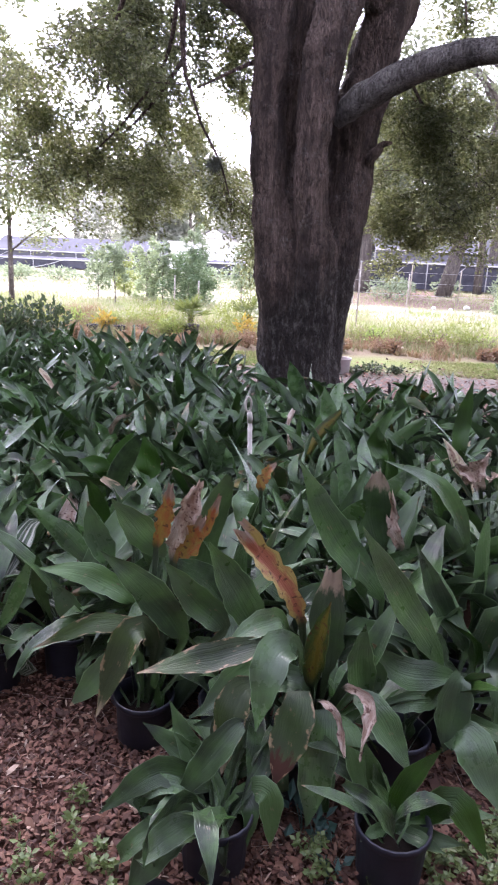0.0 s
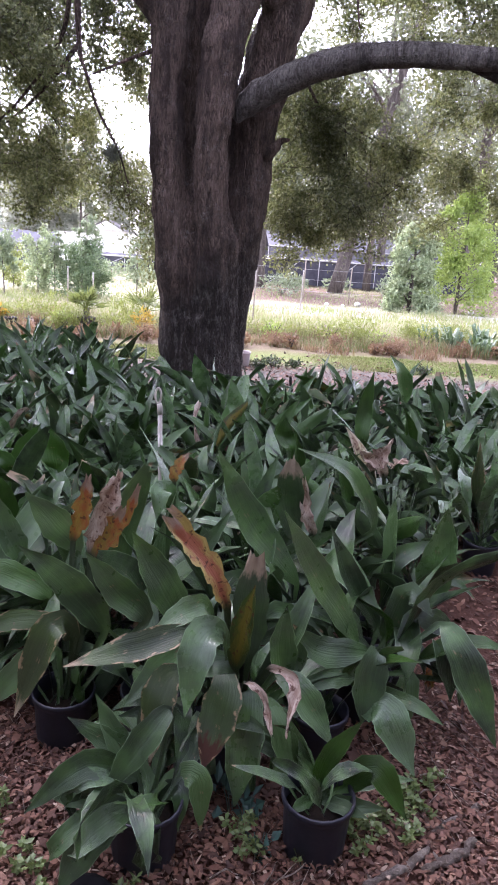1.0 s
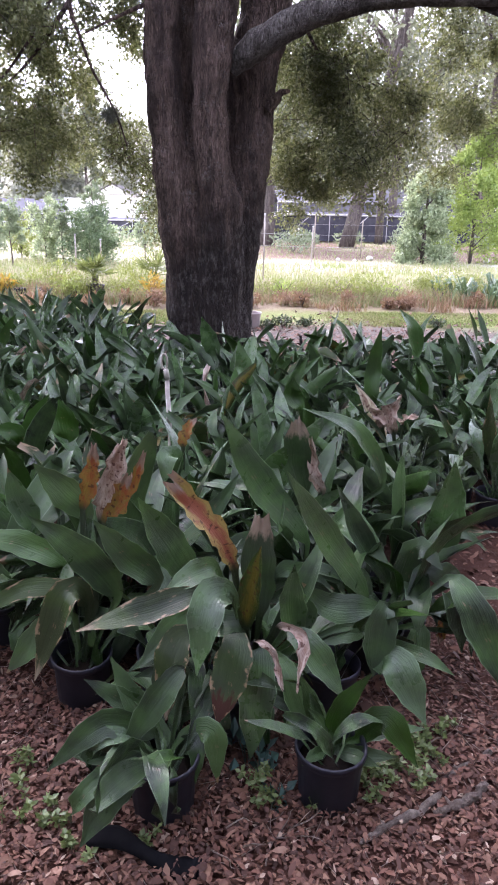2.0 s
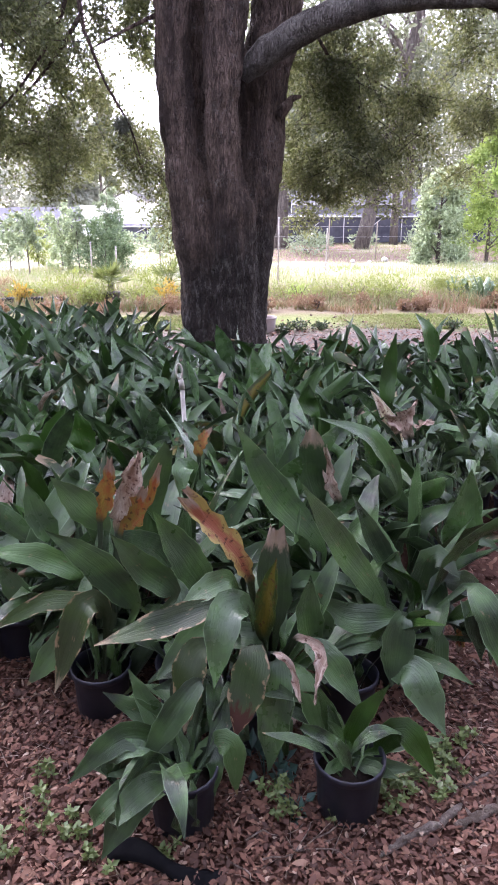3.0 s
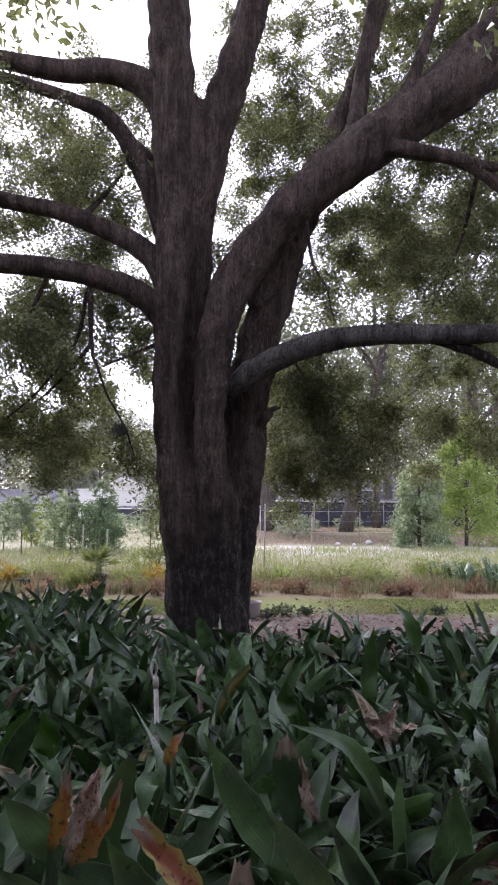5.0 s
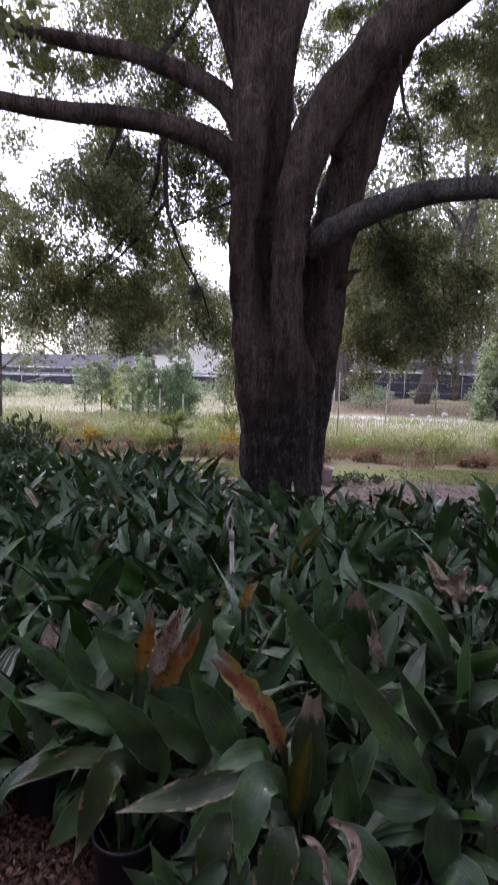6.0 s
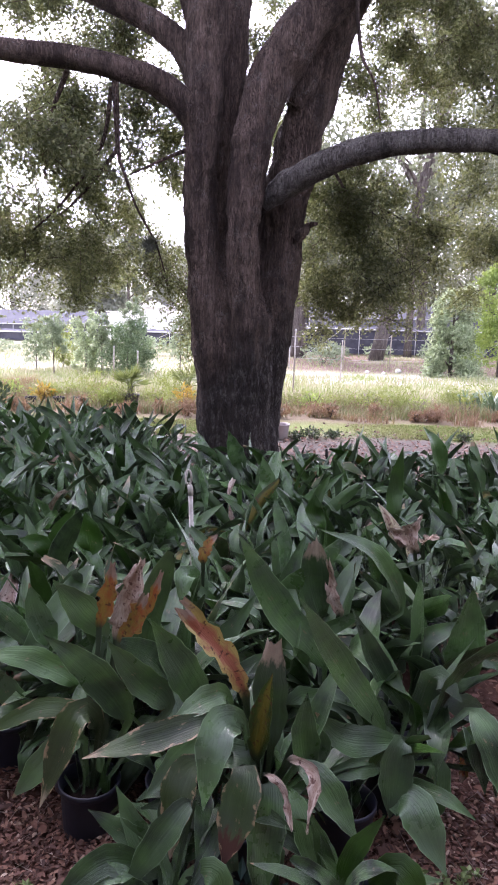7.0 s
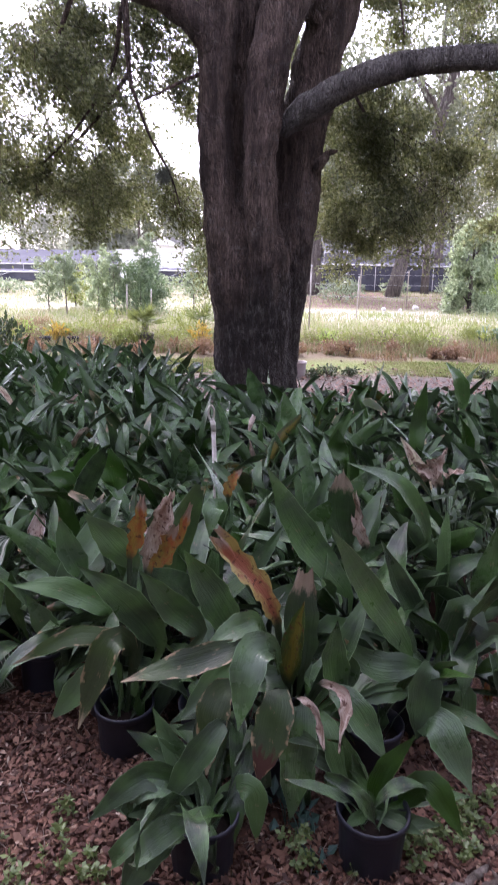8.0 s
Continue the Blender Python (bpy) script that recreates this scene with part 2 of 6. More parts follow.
def ground_material():
    k = Mat("earth_and_grass", 0.95, 0.2)
    pos = k.coord("Object")
    x, y, _ = k.split(pos)
    wob = k.math("MULTIPLY", k.math("SUBTRACT", k.noise(pos, 0.7, 4), 0.5), 1.6)
    d = k.math("ADD", k.math("ADD", y, k.math("MULTIPLY", x, 0.05)), wob)
    mulch = k.mix(k.noise(pos, 26, 5, 0.7), (0.022, 0.010, 0.007), (0.085, 0.038, 0.025))
    mulch = k.mix(k.ramp(k.noise(pos, 1.7, 3), (0.35, 0.0), (0.7, 0.5)), mulch, (0.10, 0.045, 0.03))
    dirt = k.mix(k.noise(pos, 14, 5, 0.7), (0.06, 0.05, 0.044), (0.16, 0.138, 0.12))
    lawn = k.mix(k.noise(pos, 9, 4, 0.7), (0.08, 0.11, 0.03), (0.21, 0.24, 0.08))
    lawn = k.mix(k.ramp(k.noise(pos, 2.2, 5, 0.7), (0.5, 0.0), (0.66, 0.55)), lawn, (0.17, 0.135, 0.095))
    straw = k.mix(k.noise(pos, 5, 4, 0.7), (0.12, 0.092, 0.06), (0.21, 0.17, 0.11))
    pale_field = k.mix(k.noise(k.scaled(pos, 0.4, 1.4, 1), 1.2, 5, 0.7), (0.23, 0.235, 0.13), (0.42, 0.40, 0.28))
    road = k.mix(k.noise(pos, 3, 4), (0.45, 0.43, 0.39), (0.62, 0.6, 0.55))
    c = k.mix(k.ramp(k.math("MULTIPLY", d, 0.02), (0.146, 0.0), (0.158, 1.0)), mulch, dirt)
    c = k.mix(k.ramp(k.math("MULTIPLY", d, 0.02), (0.174, 0.0), (0.186, 1.0)), c, lawn)
    c = k.mix(k.ramp(k.math("MULTIPLY", d, 0.02), (0.197, 0.0), (0.208, 1.0)), c, straw)
    c = k.mix(k.ramp(k.math("MULTIPLY", d, 0.02), (0.27, 0.0), (0.31, 1.0)), c, pale_field)
    on_road = k.math("MULTIPLY", k.ramp(k.math("MULTIPLY", d, 0.02), (0.335, 0.0), (0.345, 1.0)), k.ramp(k.math("MULTIPLY", d, 0.02), (0.395, 1.0), (0.405, 0.0)))
    far_leaf = k.mix(k.noise(pos, 2, 4), (0.13, 0.08, 0.06), (0.26, 0.18, 0.14))
    east = k.ramp(k.math("ADD", k.math("MULTIPLY", x, 0.05), 0.5), (0.42, 0.12), (0.55, 1.0))
    c = k.mix(k.math("MULTIPLY", k.math("MULTIPLY", k.ramp(k.math("MULTIPLY", d, 0.02), (0.405, 0.0), (0.425, 1.0)), east), k.ramp(k.noise(pos, 0.25, 3), (0.25, 0.0), (0.45, 0.95))), c, far_leaf)
    c = k.mix(k.math("MULTIPLY", on_road, east), c, road)
    k.color(c)
    k.bump(k.math("ADD", k.noise(pos, 40, 4, 0.7), k.math("MULTIPLY", k.noise(pos, 5, 3), 2.0)), 0.8, 0.02)
    return k.m


def bark_material(name, dark, light, scale=1.0, crust=0.52, dark_foot=False):
    """Bark: narrow upright plates with dark cracks, stained and lichened in patches."""
    k = Mat(name, 0.9, 0.25)
    pos = k.coord("Object")
    bent = k.node("ShaderNodeVectorMath")
    bent.operation = "ADD"
    k.put(pos, bent.inputs[0])
    push = k.node("ShaderNodeTexNoise", Scale=14.0 * scale, Detail=2.0)
    k.put(pos, push.inputs["Vector"])
    less = k.node("ShaderNodeVectorMath")
    less.operation = "SCALE"
    less.inputs["Scale"].default_value = 0.02 / scale
    k.put(push.outputs["Color"], less.inputs[0])
    k.put(less.outputs[0], bent.inputs[1])
    way = bent.outputs[0]
    ridge = k.noise(k.scaled(way, 60 * scale, 60 * scale, 9 * scale), 1.0, 6, 0.65, 0.3)
    plate = k.node("ShaderNodeTexVoronoi", Scale=1.0)
    plate.feature = "DISTANCE_TO_EDGE"
    k.put(k.scaled(way, 85 * scale, 85 * scale, 11 * scale), plate.inputs["Vector"])
    crack = k.ramp(plate.outputs["Distance"], (0.0, 0.0), (0.2, 1.0))
    c = k.mix(k.ramp(ridge, (0.32, 0.0), (0.68, 1.0)), dark, light)
    pale = k.ramp(k.noise(k.scaled(pos, 9, 9, 4), 1.0, 6, 0.75), (0.46, 0.0), (0.72, 0.5))
    c = k.mix(k.math("MULTIPLY", pale, crack), c, tuple(min(1, x * 1.75) for x in light))
    c = k.mix(k.ramp(crack, (0.0, 0.4), (1.0, 0.0)), c, tuple(x * 0.6 for x in dark))
    lichen = k.math("MULTIPLY", k.ramp(k.noise(pos, 5.5, 8, 0.8), (crust, 0.0), (crust + 0.12, 0.75)), k.ramp(k.noise(pos, 75, 3, 0.7), (0.46, 0.0), (0.6, 1.0)))
    c = k.mix(lichen, c, (0.23, 0.215, 0.195))
    stain = k.ramp(k.noise(k.scaled(pos, 1, 1, 0.4), 3.6, 5, 0.7), (0.44, 0.0), (0.6, 0.75))
    c = k.mix(stain, c, tuple(x * 0.9 for x in dark))
    streak = k.math("MULTIPLY", k.ramp(k.noise(k.scaled(pos, 11, 11, 0.8), 1.0, 5, 0.7), (0.48, 0.0), (0.66, 0.6)), k.ramp(k.noise(k.scaled(pos, 90, 90, 22), 1.0, 3, 0.7), (0.35, 0.25), (0.62, 1.0)))
    c = k.mix(streak, c, tuple(min(1, x * 1.55) for x in light))
    if dark_foot:
        # darkens the trunk's foot and +x side, ragged above, with pale lichen specks
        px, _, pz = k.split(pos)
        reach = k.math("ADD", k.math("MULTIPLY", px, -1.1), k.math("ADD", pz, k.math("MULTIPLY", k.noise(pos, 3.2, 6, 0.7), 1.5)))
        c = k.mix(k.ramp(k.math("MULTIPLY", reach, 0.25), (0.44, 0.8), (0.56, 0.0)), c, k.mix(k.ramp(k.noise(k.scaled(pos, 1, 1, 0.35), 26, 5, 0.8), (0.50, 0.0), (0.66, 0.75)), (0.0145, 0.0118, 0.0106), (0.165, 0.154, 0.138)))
    k.color(c)
    k.bump(k.math("ADD", ridge, k.math("MULTIPLY", crack, 0.7)), 1.0, 0.026)
    return k.m


BARK = bark_material("oak_bark", (0.034, 0.0218, 0.0175), (0.185, 0.132, 0.105), dark_foot=True)
BARK_LICHEN = bark_material("lichened_bark", (0.030, 0.0235, 0.020), (0.21, 0.188, 0.165), 1.0, 0.42)
BARK_FAR = bark_material("far_bark", (0.08, 0.065, 0.057), (0.22, 0.19, 0.165), 0.6)


def plain(name, a, b, rough=0.6, scale=12, bump=0.2, spec=0.5, metal=0.0):
    k = Mat(name, rough, spec, metal)
    pos = k.coord("Object")
    n = k.noise(pos, scale, 5, 0.65)
    k.color(k.mix(k.ramp(n, (0.3, 0.0), (0.7, 1.0)), a, b))
    k.put(k.math("ADD", rough - 0.08, k.math("MULTIPLY", k.noise(pos, scale * 3, 3), 0.16)), k.b.inputs["Roughness"])
    k.bump(n, bump, 0.004)
    return k.m


POT = plain("black_nursery_plastic", (0.009, 0.010, 0.017), (0.021, 0.022, 0.034), 0.5, 9, 0.15)
OLD_POT = plain("faded_grey_plastic", (0.06, 0.052, 0.05), (0.12, 0.105, 0.1), 0.6, 9, 0.15)
SOIL = plain("potting_soil", (0.006, 0.0045, 0.004), (0.018, 0.012, 0.008), 0.95, 60, 1.0, 0.1)
PVC = plain("weathered_white_pvc", (0.24, 0.20, 0.16), (0.52, 0.48, 0.43), 0.5, 22, 0.1)
TRAY = plain("black_rubber_strip", (0.004, 0.004, 0.005), (0.010, 0.010, 0.011), 0.95, 20, 0.6, 0.08)
WHITE_WALL = plain("white_siding", (0.72, 0.71, 0.68), (0.82, 0.81, 0.79), 0.7, 2, 0.05)
ROOF = plain("grey_shingle", (0.20, 0.19, 0.19), (0.32, 0.31, 0.30), 0.85, 6, 0.3)
SHADE_CLOTH = plain("black_shade_cloth", (0.05, 0.05, 0.065), (0.11, 0.11, 0.13), 0.9, 1.5, 0.2, 0.1)
GREY_ROOF = plain("grey_plastic_cover", (0.085, 0.086, 0.10), (0.125, 0.126, 0.142), 0.9, 0.7, 0.1, 0.1)
PLASTIC = plain("pale_plastic_sheet", (0.13, 0.13, 0.15), (0.19, 0.19, 0.215), 0.8, 0.7, 0.1)
STEEL = plain("galvanised_pipe", (0.45, 0.45, 0.45), (0.62, 0.62, 0.61), 0.45, 10, 0.1, 0.5, 0.3)
TIMBER = plain("grey_timber_stake", (0.26, 0.22, 0.17), (0.42, 0.37, 0.30), 0.85, 15, 0.4)
CERAMIC = plain("pale_planter", (0.36, 0.30, 0.30), (0.46, 0.40, 0.39), 0.55, 8, 0.1)
STICK = bark_material("fallen_wood", (0.22, 0.165, 0.13), (0.52, 0.44, 0.37), 3.0)
STONE = plain("white_stone", (0.55, 0.53, 0.5), (0.75, 0.73, 0.7), 0.8, 12, 0.3)


def litter_material():
    k = Mat("dead_leaf_litter", 0.7, 0.35)
    r = k.island()
    c = k.ramp(r, (0.0, (0.026, 0.012, 0.0075)), (0.35, (0.075, 0.035, 0.022)), (0.68, (0.165, 0.075, 0.048)), (0.95, (0.24, 0.138, 0.088)), (1.0, (0.46, 0.36, 0.27)))
    c = k.mix(k.math("MULTIPLY", k.noise(k.coord("Object"), 60, 3), 0.6), c, (0.10, 0.045, 0.03))
    k.color(c)
    k.bump(k.noise(k.coord("Object"), 120, 3), 0.4, 0.002)
    return k.m


LITTER = litter_material()


# ---- mesh helpers ----
rng = np.random.default_rng(7)


def mesh_of(name, verts, faces, mat, uvs=None, smooth=True):
    me = bpy.data.meshes.new(name)
    me.from_pydata(verts if isinstance(verts, list) else verts.tolist(), [], faces if isinstance(faces, list) else faces.tolist())
    if uvs is not None:
        layer = me.uv_layers.new(name="UVMap")
        idx = np.empty(len(me.loops), dtype=np.int32)
        me.loops.foreach_get("vertex_index", idx)
        layer.data.foreach_set("uv", np.asarray(uvs, dtype=np.float32)[idx].ravel())
    if smooth:
        me.polygons.foreach_set("use_smooth", np.ones(len(me.polygons), dtype=bool))
    me.materials.append(mat)
    me.update()
    return me


def under(name, me, parent, label="", matrix=None):
    """A mesh as a part of parent, in the world's place when no matrix is given."""
    ob = new(name, me)
    ob.parent = parent
    ob.matrix_parent_inverse = parent.matrix_basis.inverted()
    if matrix is not None:
        ob.matrix_basis = matrix
    if label:
        ob["label"] = label
    return ob


def part(name, bm, material, parent, label=""):
    me = bpy.data.meshes.new(name)
    bm.to_mesh(me)
    bm.free()
    me.materials.append(material)
    return under(name, me, parent, label)


def empty(name, x, y, z, label, category, group=""):
    ob = new(name)
    ob.empty_display_size = 0.1
    ob.matrix_basis = pose(x, y, z)
    return tagged(ob, label, category, group)


def smooth_line(points, n):
    """Catmull-Rom through points of any width, n steps a span."""
    p = np.asarray(points, float)
    p = np.vstack([2 * p[0] - p[1], p, 2 * p[-1] - p[-2]])
    out = []
    for i in range(1, len(p) - 2):
        for s in np.linspace(0, 1, n, endpoint=False):
            a, b, c, d = p[i - 1], p[i], p[i + 1], p[i + 2]
            out.append(0.5 * (2 * b + (c - a) * s + (2 * a - 5 * b + 4 * c - d) * s**2 + (3 * b - a - 3 * c + d) * s**3))
    out.append(p[-2])
    return np.array(out)


def tube_data(line, sides=12, wobble=0.0, seed=0):
    """Vertices and faces of a closed tube along rows of x, y, z, radius."""
    line = np.asarray(line, float)
    tan = np.gradient(line[:, :3], axis=0)
    tan /= np.linalg.norm(tan, axis=1)[:, None]
    ref = np.array([0.0, 1.0, 0.0]) if abs(tan[0, 1]) < 0.8 else np.array([1.0, 0, 0])
    verts, faces = [], []
    ang = np.linspace(0, 2 * np.pi, sides, endpoint=False)
    for i, (p, t) in enumerate(zip(line, tan)):
        s = np.cross(ref, t)
        s /= np.linalg.norm(s)
        ref = np.cross(t, s)
        for a in ang:
            r = p[3]
            if wobble:
                r *= 1 + wobble * noise.noise(Vector((math.cos(a) * 1.7 + seed * 9.1, math.sin(a) * 1.7, i * 0.35)))
            verts.append(p[:3] + r * (math.cos(a) * s + math.sin(a) * ref))
    for i in range(len(line) - 1):
        for j in range(sides):
            a, b = i * sides + j, i * sides + (j + 1) % sides
            faces.append((a, b, b + sides, a + sides))
    faces.append(tuple(range(sides - 1, -1, -1)))
    faces.append(tuple(range((len(line) - 1) * sides, len(line) * sides)))
    return np.array(verts), faces


def joined(pieces):
    verts, faces, n = [], [], 0
    for v, f in pieces:
        verts.append(v)
        faces += [tuple(i + n for i in q) for q in f]
        n += len(v)
    return np.vstack(verts), faces


def tube(name, line, mat, parent, sides=12, wobble=0.0, seed=0, label=""):
    v, f = tube_data(line, sides, wobble, seed)
    return under(name, mesh_of(name, v, f, mat), parent, label)


def lathe(profile, sides=24):
    """Vertices and faces of a turned shape: rows of radius, height."""
    verts, faces = [], []
    for r, z in profile:
        for a in np.linspace(0, 2 * np.pi, sides, endpoint=False):
            verts.append((r * math.cos(a), r * math.sin(a), z))
    for i in range(len(profile) - 1):
        for j in range(sides):
            a, b = i * sides + j, i * sides + (j + 1) % sides
            faces.append((a, b, b + sides, a + sides))
    faces.append(tuple(range(sides - 1, -1, -1)))
    return np.array(verts), faces


def box_bm(w, d, h, x=0, y=0, z=0, bevel=0.01):
    bm = bmesh.new()
    bmesh.ops.create_cube(bm, size=1, matrix=Matrix.Translation((x, y, z + h / 2)) @ Matrix.Diagonal((w, d, h, 1)))
    if bevel:
        bmesh.ops.bevel(bm, geom=bm.edges[:], offset=bevel, segments=2, affect="EDGES", profile=0.7)
    return bm


def leaf_cloud(name, centres, axes, mat, length, width, parent=None, fold=0.25):
    """Many small pointed leaves, each one folded quad: centres and axes are rows of three."""
    n = len(centres)
    ax = axes / np.linalg.norm(axes, axis=1)[:, None]
    side = np.cross(ax, rng.normal(size=(n, 3)))
    side /= np.linalg.norm(side, axis=1)[:, None] + 1e-9
    up = np.cross(side, ax)
    ln = (length * rng.uniform(0.6, 1.3, n))[:, None]
    wd = (width * rng.uniform(0.7, 1.25, n))[:, None]
    v = np.stack([centres, centres + ax * ln * 0.5 + side * wd * 0.5 + up * wd * fold, centres + ax * ln, centres + ax * ln * 0.5 - side * wd * 0.5 + up * wd * fold], 1)
    me = mesh_of(name, v.reshape(-1, 3), np.arange(4 * n).reshape(n, 4), mat, smooth=False)
    return under(name, me, parent) if parent else new(name, me)


def sprays(points, per, spread, droop):
    """Leaf places along drooping twigs that start at points: centres, leaf axes, and the twigs' two ends."""
    n = len(points)
    way = rng.normal(size=(n, 3))
    way[:, 2] = way[:, 2] * 0.4 - droop
    way /= np.linalg.norm(way, axis=1)[:, None]
    ln = rng.uniform(0.5, 1.2, n)[:, None] * spread
    s = rng.uniform(0, 1, (n, per, 1))
    c = points[:, None, :] + way[:, None, :] * ln[:, None, :] * s + rng.normal(size=(n, per, 3)) * spread * 0.16
    a = way[:, None, :] * 0.7 + rng.normal(size=(n, per, 3)) * 0.8
    return c.reshape(-1, 3), a.reshape(-1, 3), points, points + way * ln


def twig_mesh(name, a, b, mat, r, parent):
    """Thin three-sided twigs from a to b."""
    n = len(a)
    d = b - a
    d /= np.linalg.norm(d, axis=1)[:, None]
    s = np.cross(d, [0.3, 0.9, 0.2])
    s /= np.linalg.norm(s, axis=1)[:, None]
    u = np.cross(d, s)
    ring = [s, -0.5 * s + 0.87 * u, -0.5 * s - 0.87 * u]
    v = np.stack([a + r * q for q in ring] + [b + 0.4 * r * q for q in ring], 1).reshape(-1, 3)
    k = np.arange(n)[:, None] * 6
    f = np.concatenate([k + [0, 1, 4, 3], k + [1, 2, 5, 4], k + [2, 0, 3, 5]])
    ob = under(name, mesh_of(name, v, f, mat), parent)
    ob["kind"] = "stuff"
    return ob


def in_ball(n, c, r):
    """Points in an ellipsoid, denser towards its skin."""
    d = rng.normal(size=(n, 3))
    d /= np.linalg.norm(d, axis=1)[:, None]
    return np.asarray(c) + d * np.asarray(r) * (rng.uniform(0, 1, (n, 1)) ** 0.45)


# ---- ground ----
def make_ground():
    xs = np.concatenate([[-700, -300, -120, -60, -30, -16], np.arange(-9, 9.01, 0.25), [16, 30, 60, 120, 300, 700]])
    ys = np.concatenate([[-300, -100, -40, -15, -6], np.arange(-2, 16.01, 0.25), [18, 20, 23, 26, 30, 36, 45, 60, 90, 150, 300, 900]])
    verts = []
    for y in ys:
        for x in xs:
            z = 0.03 * noise.noise(Vector((x * 0.5, y * 0.5, 0))) + 0.012 * noise.noise(Vector((x * 2.3, y * 2.3, 4)))
            verts.append((x, y, z if -12 < x < 12 and y < 20 else 0.0))
    n = len(xs)
    faces = [(j * n + i, j * n + i + 1, (j + 1) * n + i + 1, (j + 1) * n + i) for j in range(len(ys) - 1) for i in range(n - 1)]
    ob = new("ground", mesh_of("ground", verts, faces, ground_material()))
    tagged(ob, "brown mulched earth running into dirt, lawn and pale field", "ground", kind="structure")


make_ground()


# ---- oak ----
oak = empty("oak_tree", 0.0, 6.3, 0, "old live oak with fluted grey bark and low spreading limbs", "tree")
STEM_A = [(-0.27, 6.20, -0.1, 0.26), (-0.255, 6.20, 0.44, 0.18), (-0.335, 6.17, 1.3, 0.16), (-0.425, 6.14, 2.3, 0.145), (-0.40, 6.16, 3.4, 0.16), (-0.40, 6.25, 4.3, 0.2), (-0.44, 6.27, 5.2, 0.21), (-0.50, 6.30, 6.6, 0.2), (-0.6, 6.4, 8.3, 0.14)]
STEM_B = [(-0.01, 6.10, -0.1, 0.28), (0.0, 6.09, 0.45, 0.19), (-0.015, 6.05, 1.3, 0.152), (-0.045, 5.99, 2.3, 0.14), (-0.0, 5.99, 2.95, 0.165), (0.165, 6.05, 3.5, 0.185), (0.52, 6.04, 4.02, 0.205), (0.98, 6.01, 4.46, 0.22), (1.52, 5.98, 4.88, 0.235), (2.17, 5.92, 5.32, 0.235), (2.94, 5.86, 5.82, 0.21), (3.7, 5.80, 6.2, 0.15), (4.6, 5.6, 6.6, 0.1)]
STEM_C = [(0.20, 6.38, -0.1, 0.25), (0.145, 6.34, 0.46, 0.17), (0.205, 6.38, 1.3, 0.185), (0.295, 6.45, 2.0, 0.185), (0.305, 6.48, 2.3, 0.19), (0.395, 6.48, 3.0, 0.205), (0.585, 6.47, 3.66, 0.20), (0.78, 6.51, 4.25, 0.175), (1.04, 6.54, 4.92, 0.14), (1.42, 6.57, 5.79, 0.108), (1.75, 6.60, 6.9, 0.07)]
STEM_D = [(-0.1, 6.4, -0.1, 0.2), (-0.17, 6.4, 1.3, 0.18), (-0.22, 6.38, 2.4, 0.17), (-0.2, 6.4, 3.4, 0.15), (-0.22, 6.36, 4.4, 0.16), (-0.3, 6.36, 5.4, 0.15)]
STEM_E = [(0.10, 6.38, 1.2, 0.17), (0.12, 6.52, 2.0, 0.14), (0.17, 6.50, 2.5, 0.14), (0.22, 6.42, 2.76, 0.1)]
STEM_H = [(-0.17, 6.16, 0.0, 0.19), (-0.17, 6.15, 0.8, 0.165), (-0.20, 6.14, 1.3, 0.14), (-0.23, 6.17, 1.7, 0.115), (-0.245, 6.23, 2.0, 0.085), (-0.245, 6.28, 2.25, 0.05)]
STEM_G = [(0.34, 6.28, 3.34, 0.08), (0.46, 6.30, 3.56, 0.13), (0.62, 6.33, 3.85, 0.13), (0.8, 6.36, 4.1, 0.1)]
STEM_F = [(0.06, 6.12, 0.0, 0.2), (0.08, 6.11, 0.6, 0.15), (0.10, 6.12, 1.1, 0.14), (0.085, 6.08, 1.45, 0.12), (0.0, 6.03, 1.8, 0.09)]
FORK = [(-0.2, 6.30, 3.0, 0.10), (-0.17, 6.32, 4.23, 0.14), (-0.05, 6.36, 5.05, 0.185), (0.12, 6.42, 5.61, 0.18), (0.24, 6.48, 6.07, 0.17), (0.36, 6.54, 6.60, 0.15), (0.6, 6.65, 7.6, 0.11)]
LIMB_LOW_EAST = [(0.13, 6.06, 2.45, 0.03), (0.22, 6.04, 2.58, 0.10), (0.37, 5.97, 2.68, 0.112), (0.65, 5.84, 2.81, 0.107), (0.98, 5.71, 2.89, 0.10), (1.35, 5.59, 2.92, 0.088), (1.80, 5.46, 2.90, 0.085), (2.24, 5.33, 2.88, 0.078), (2.91, 5.20, 2.92, 0.06), (3.8, 5.0, 3.0, 0.04)]
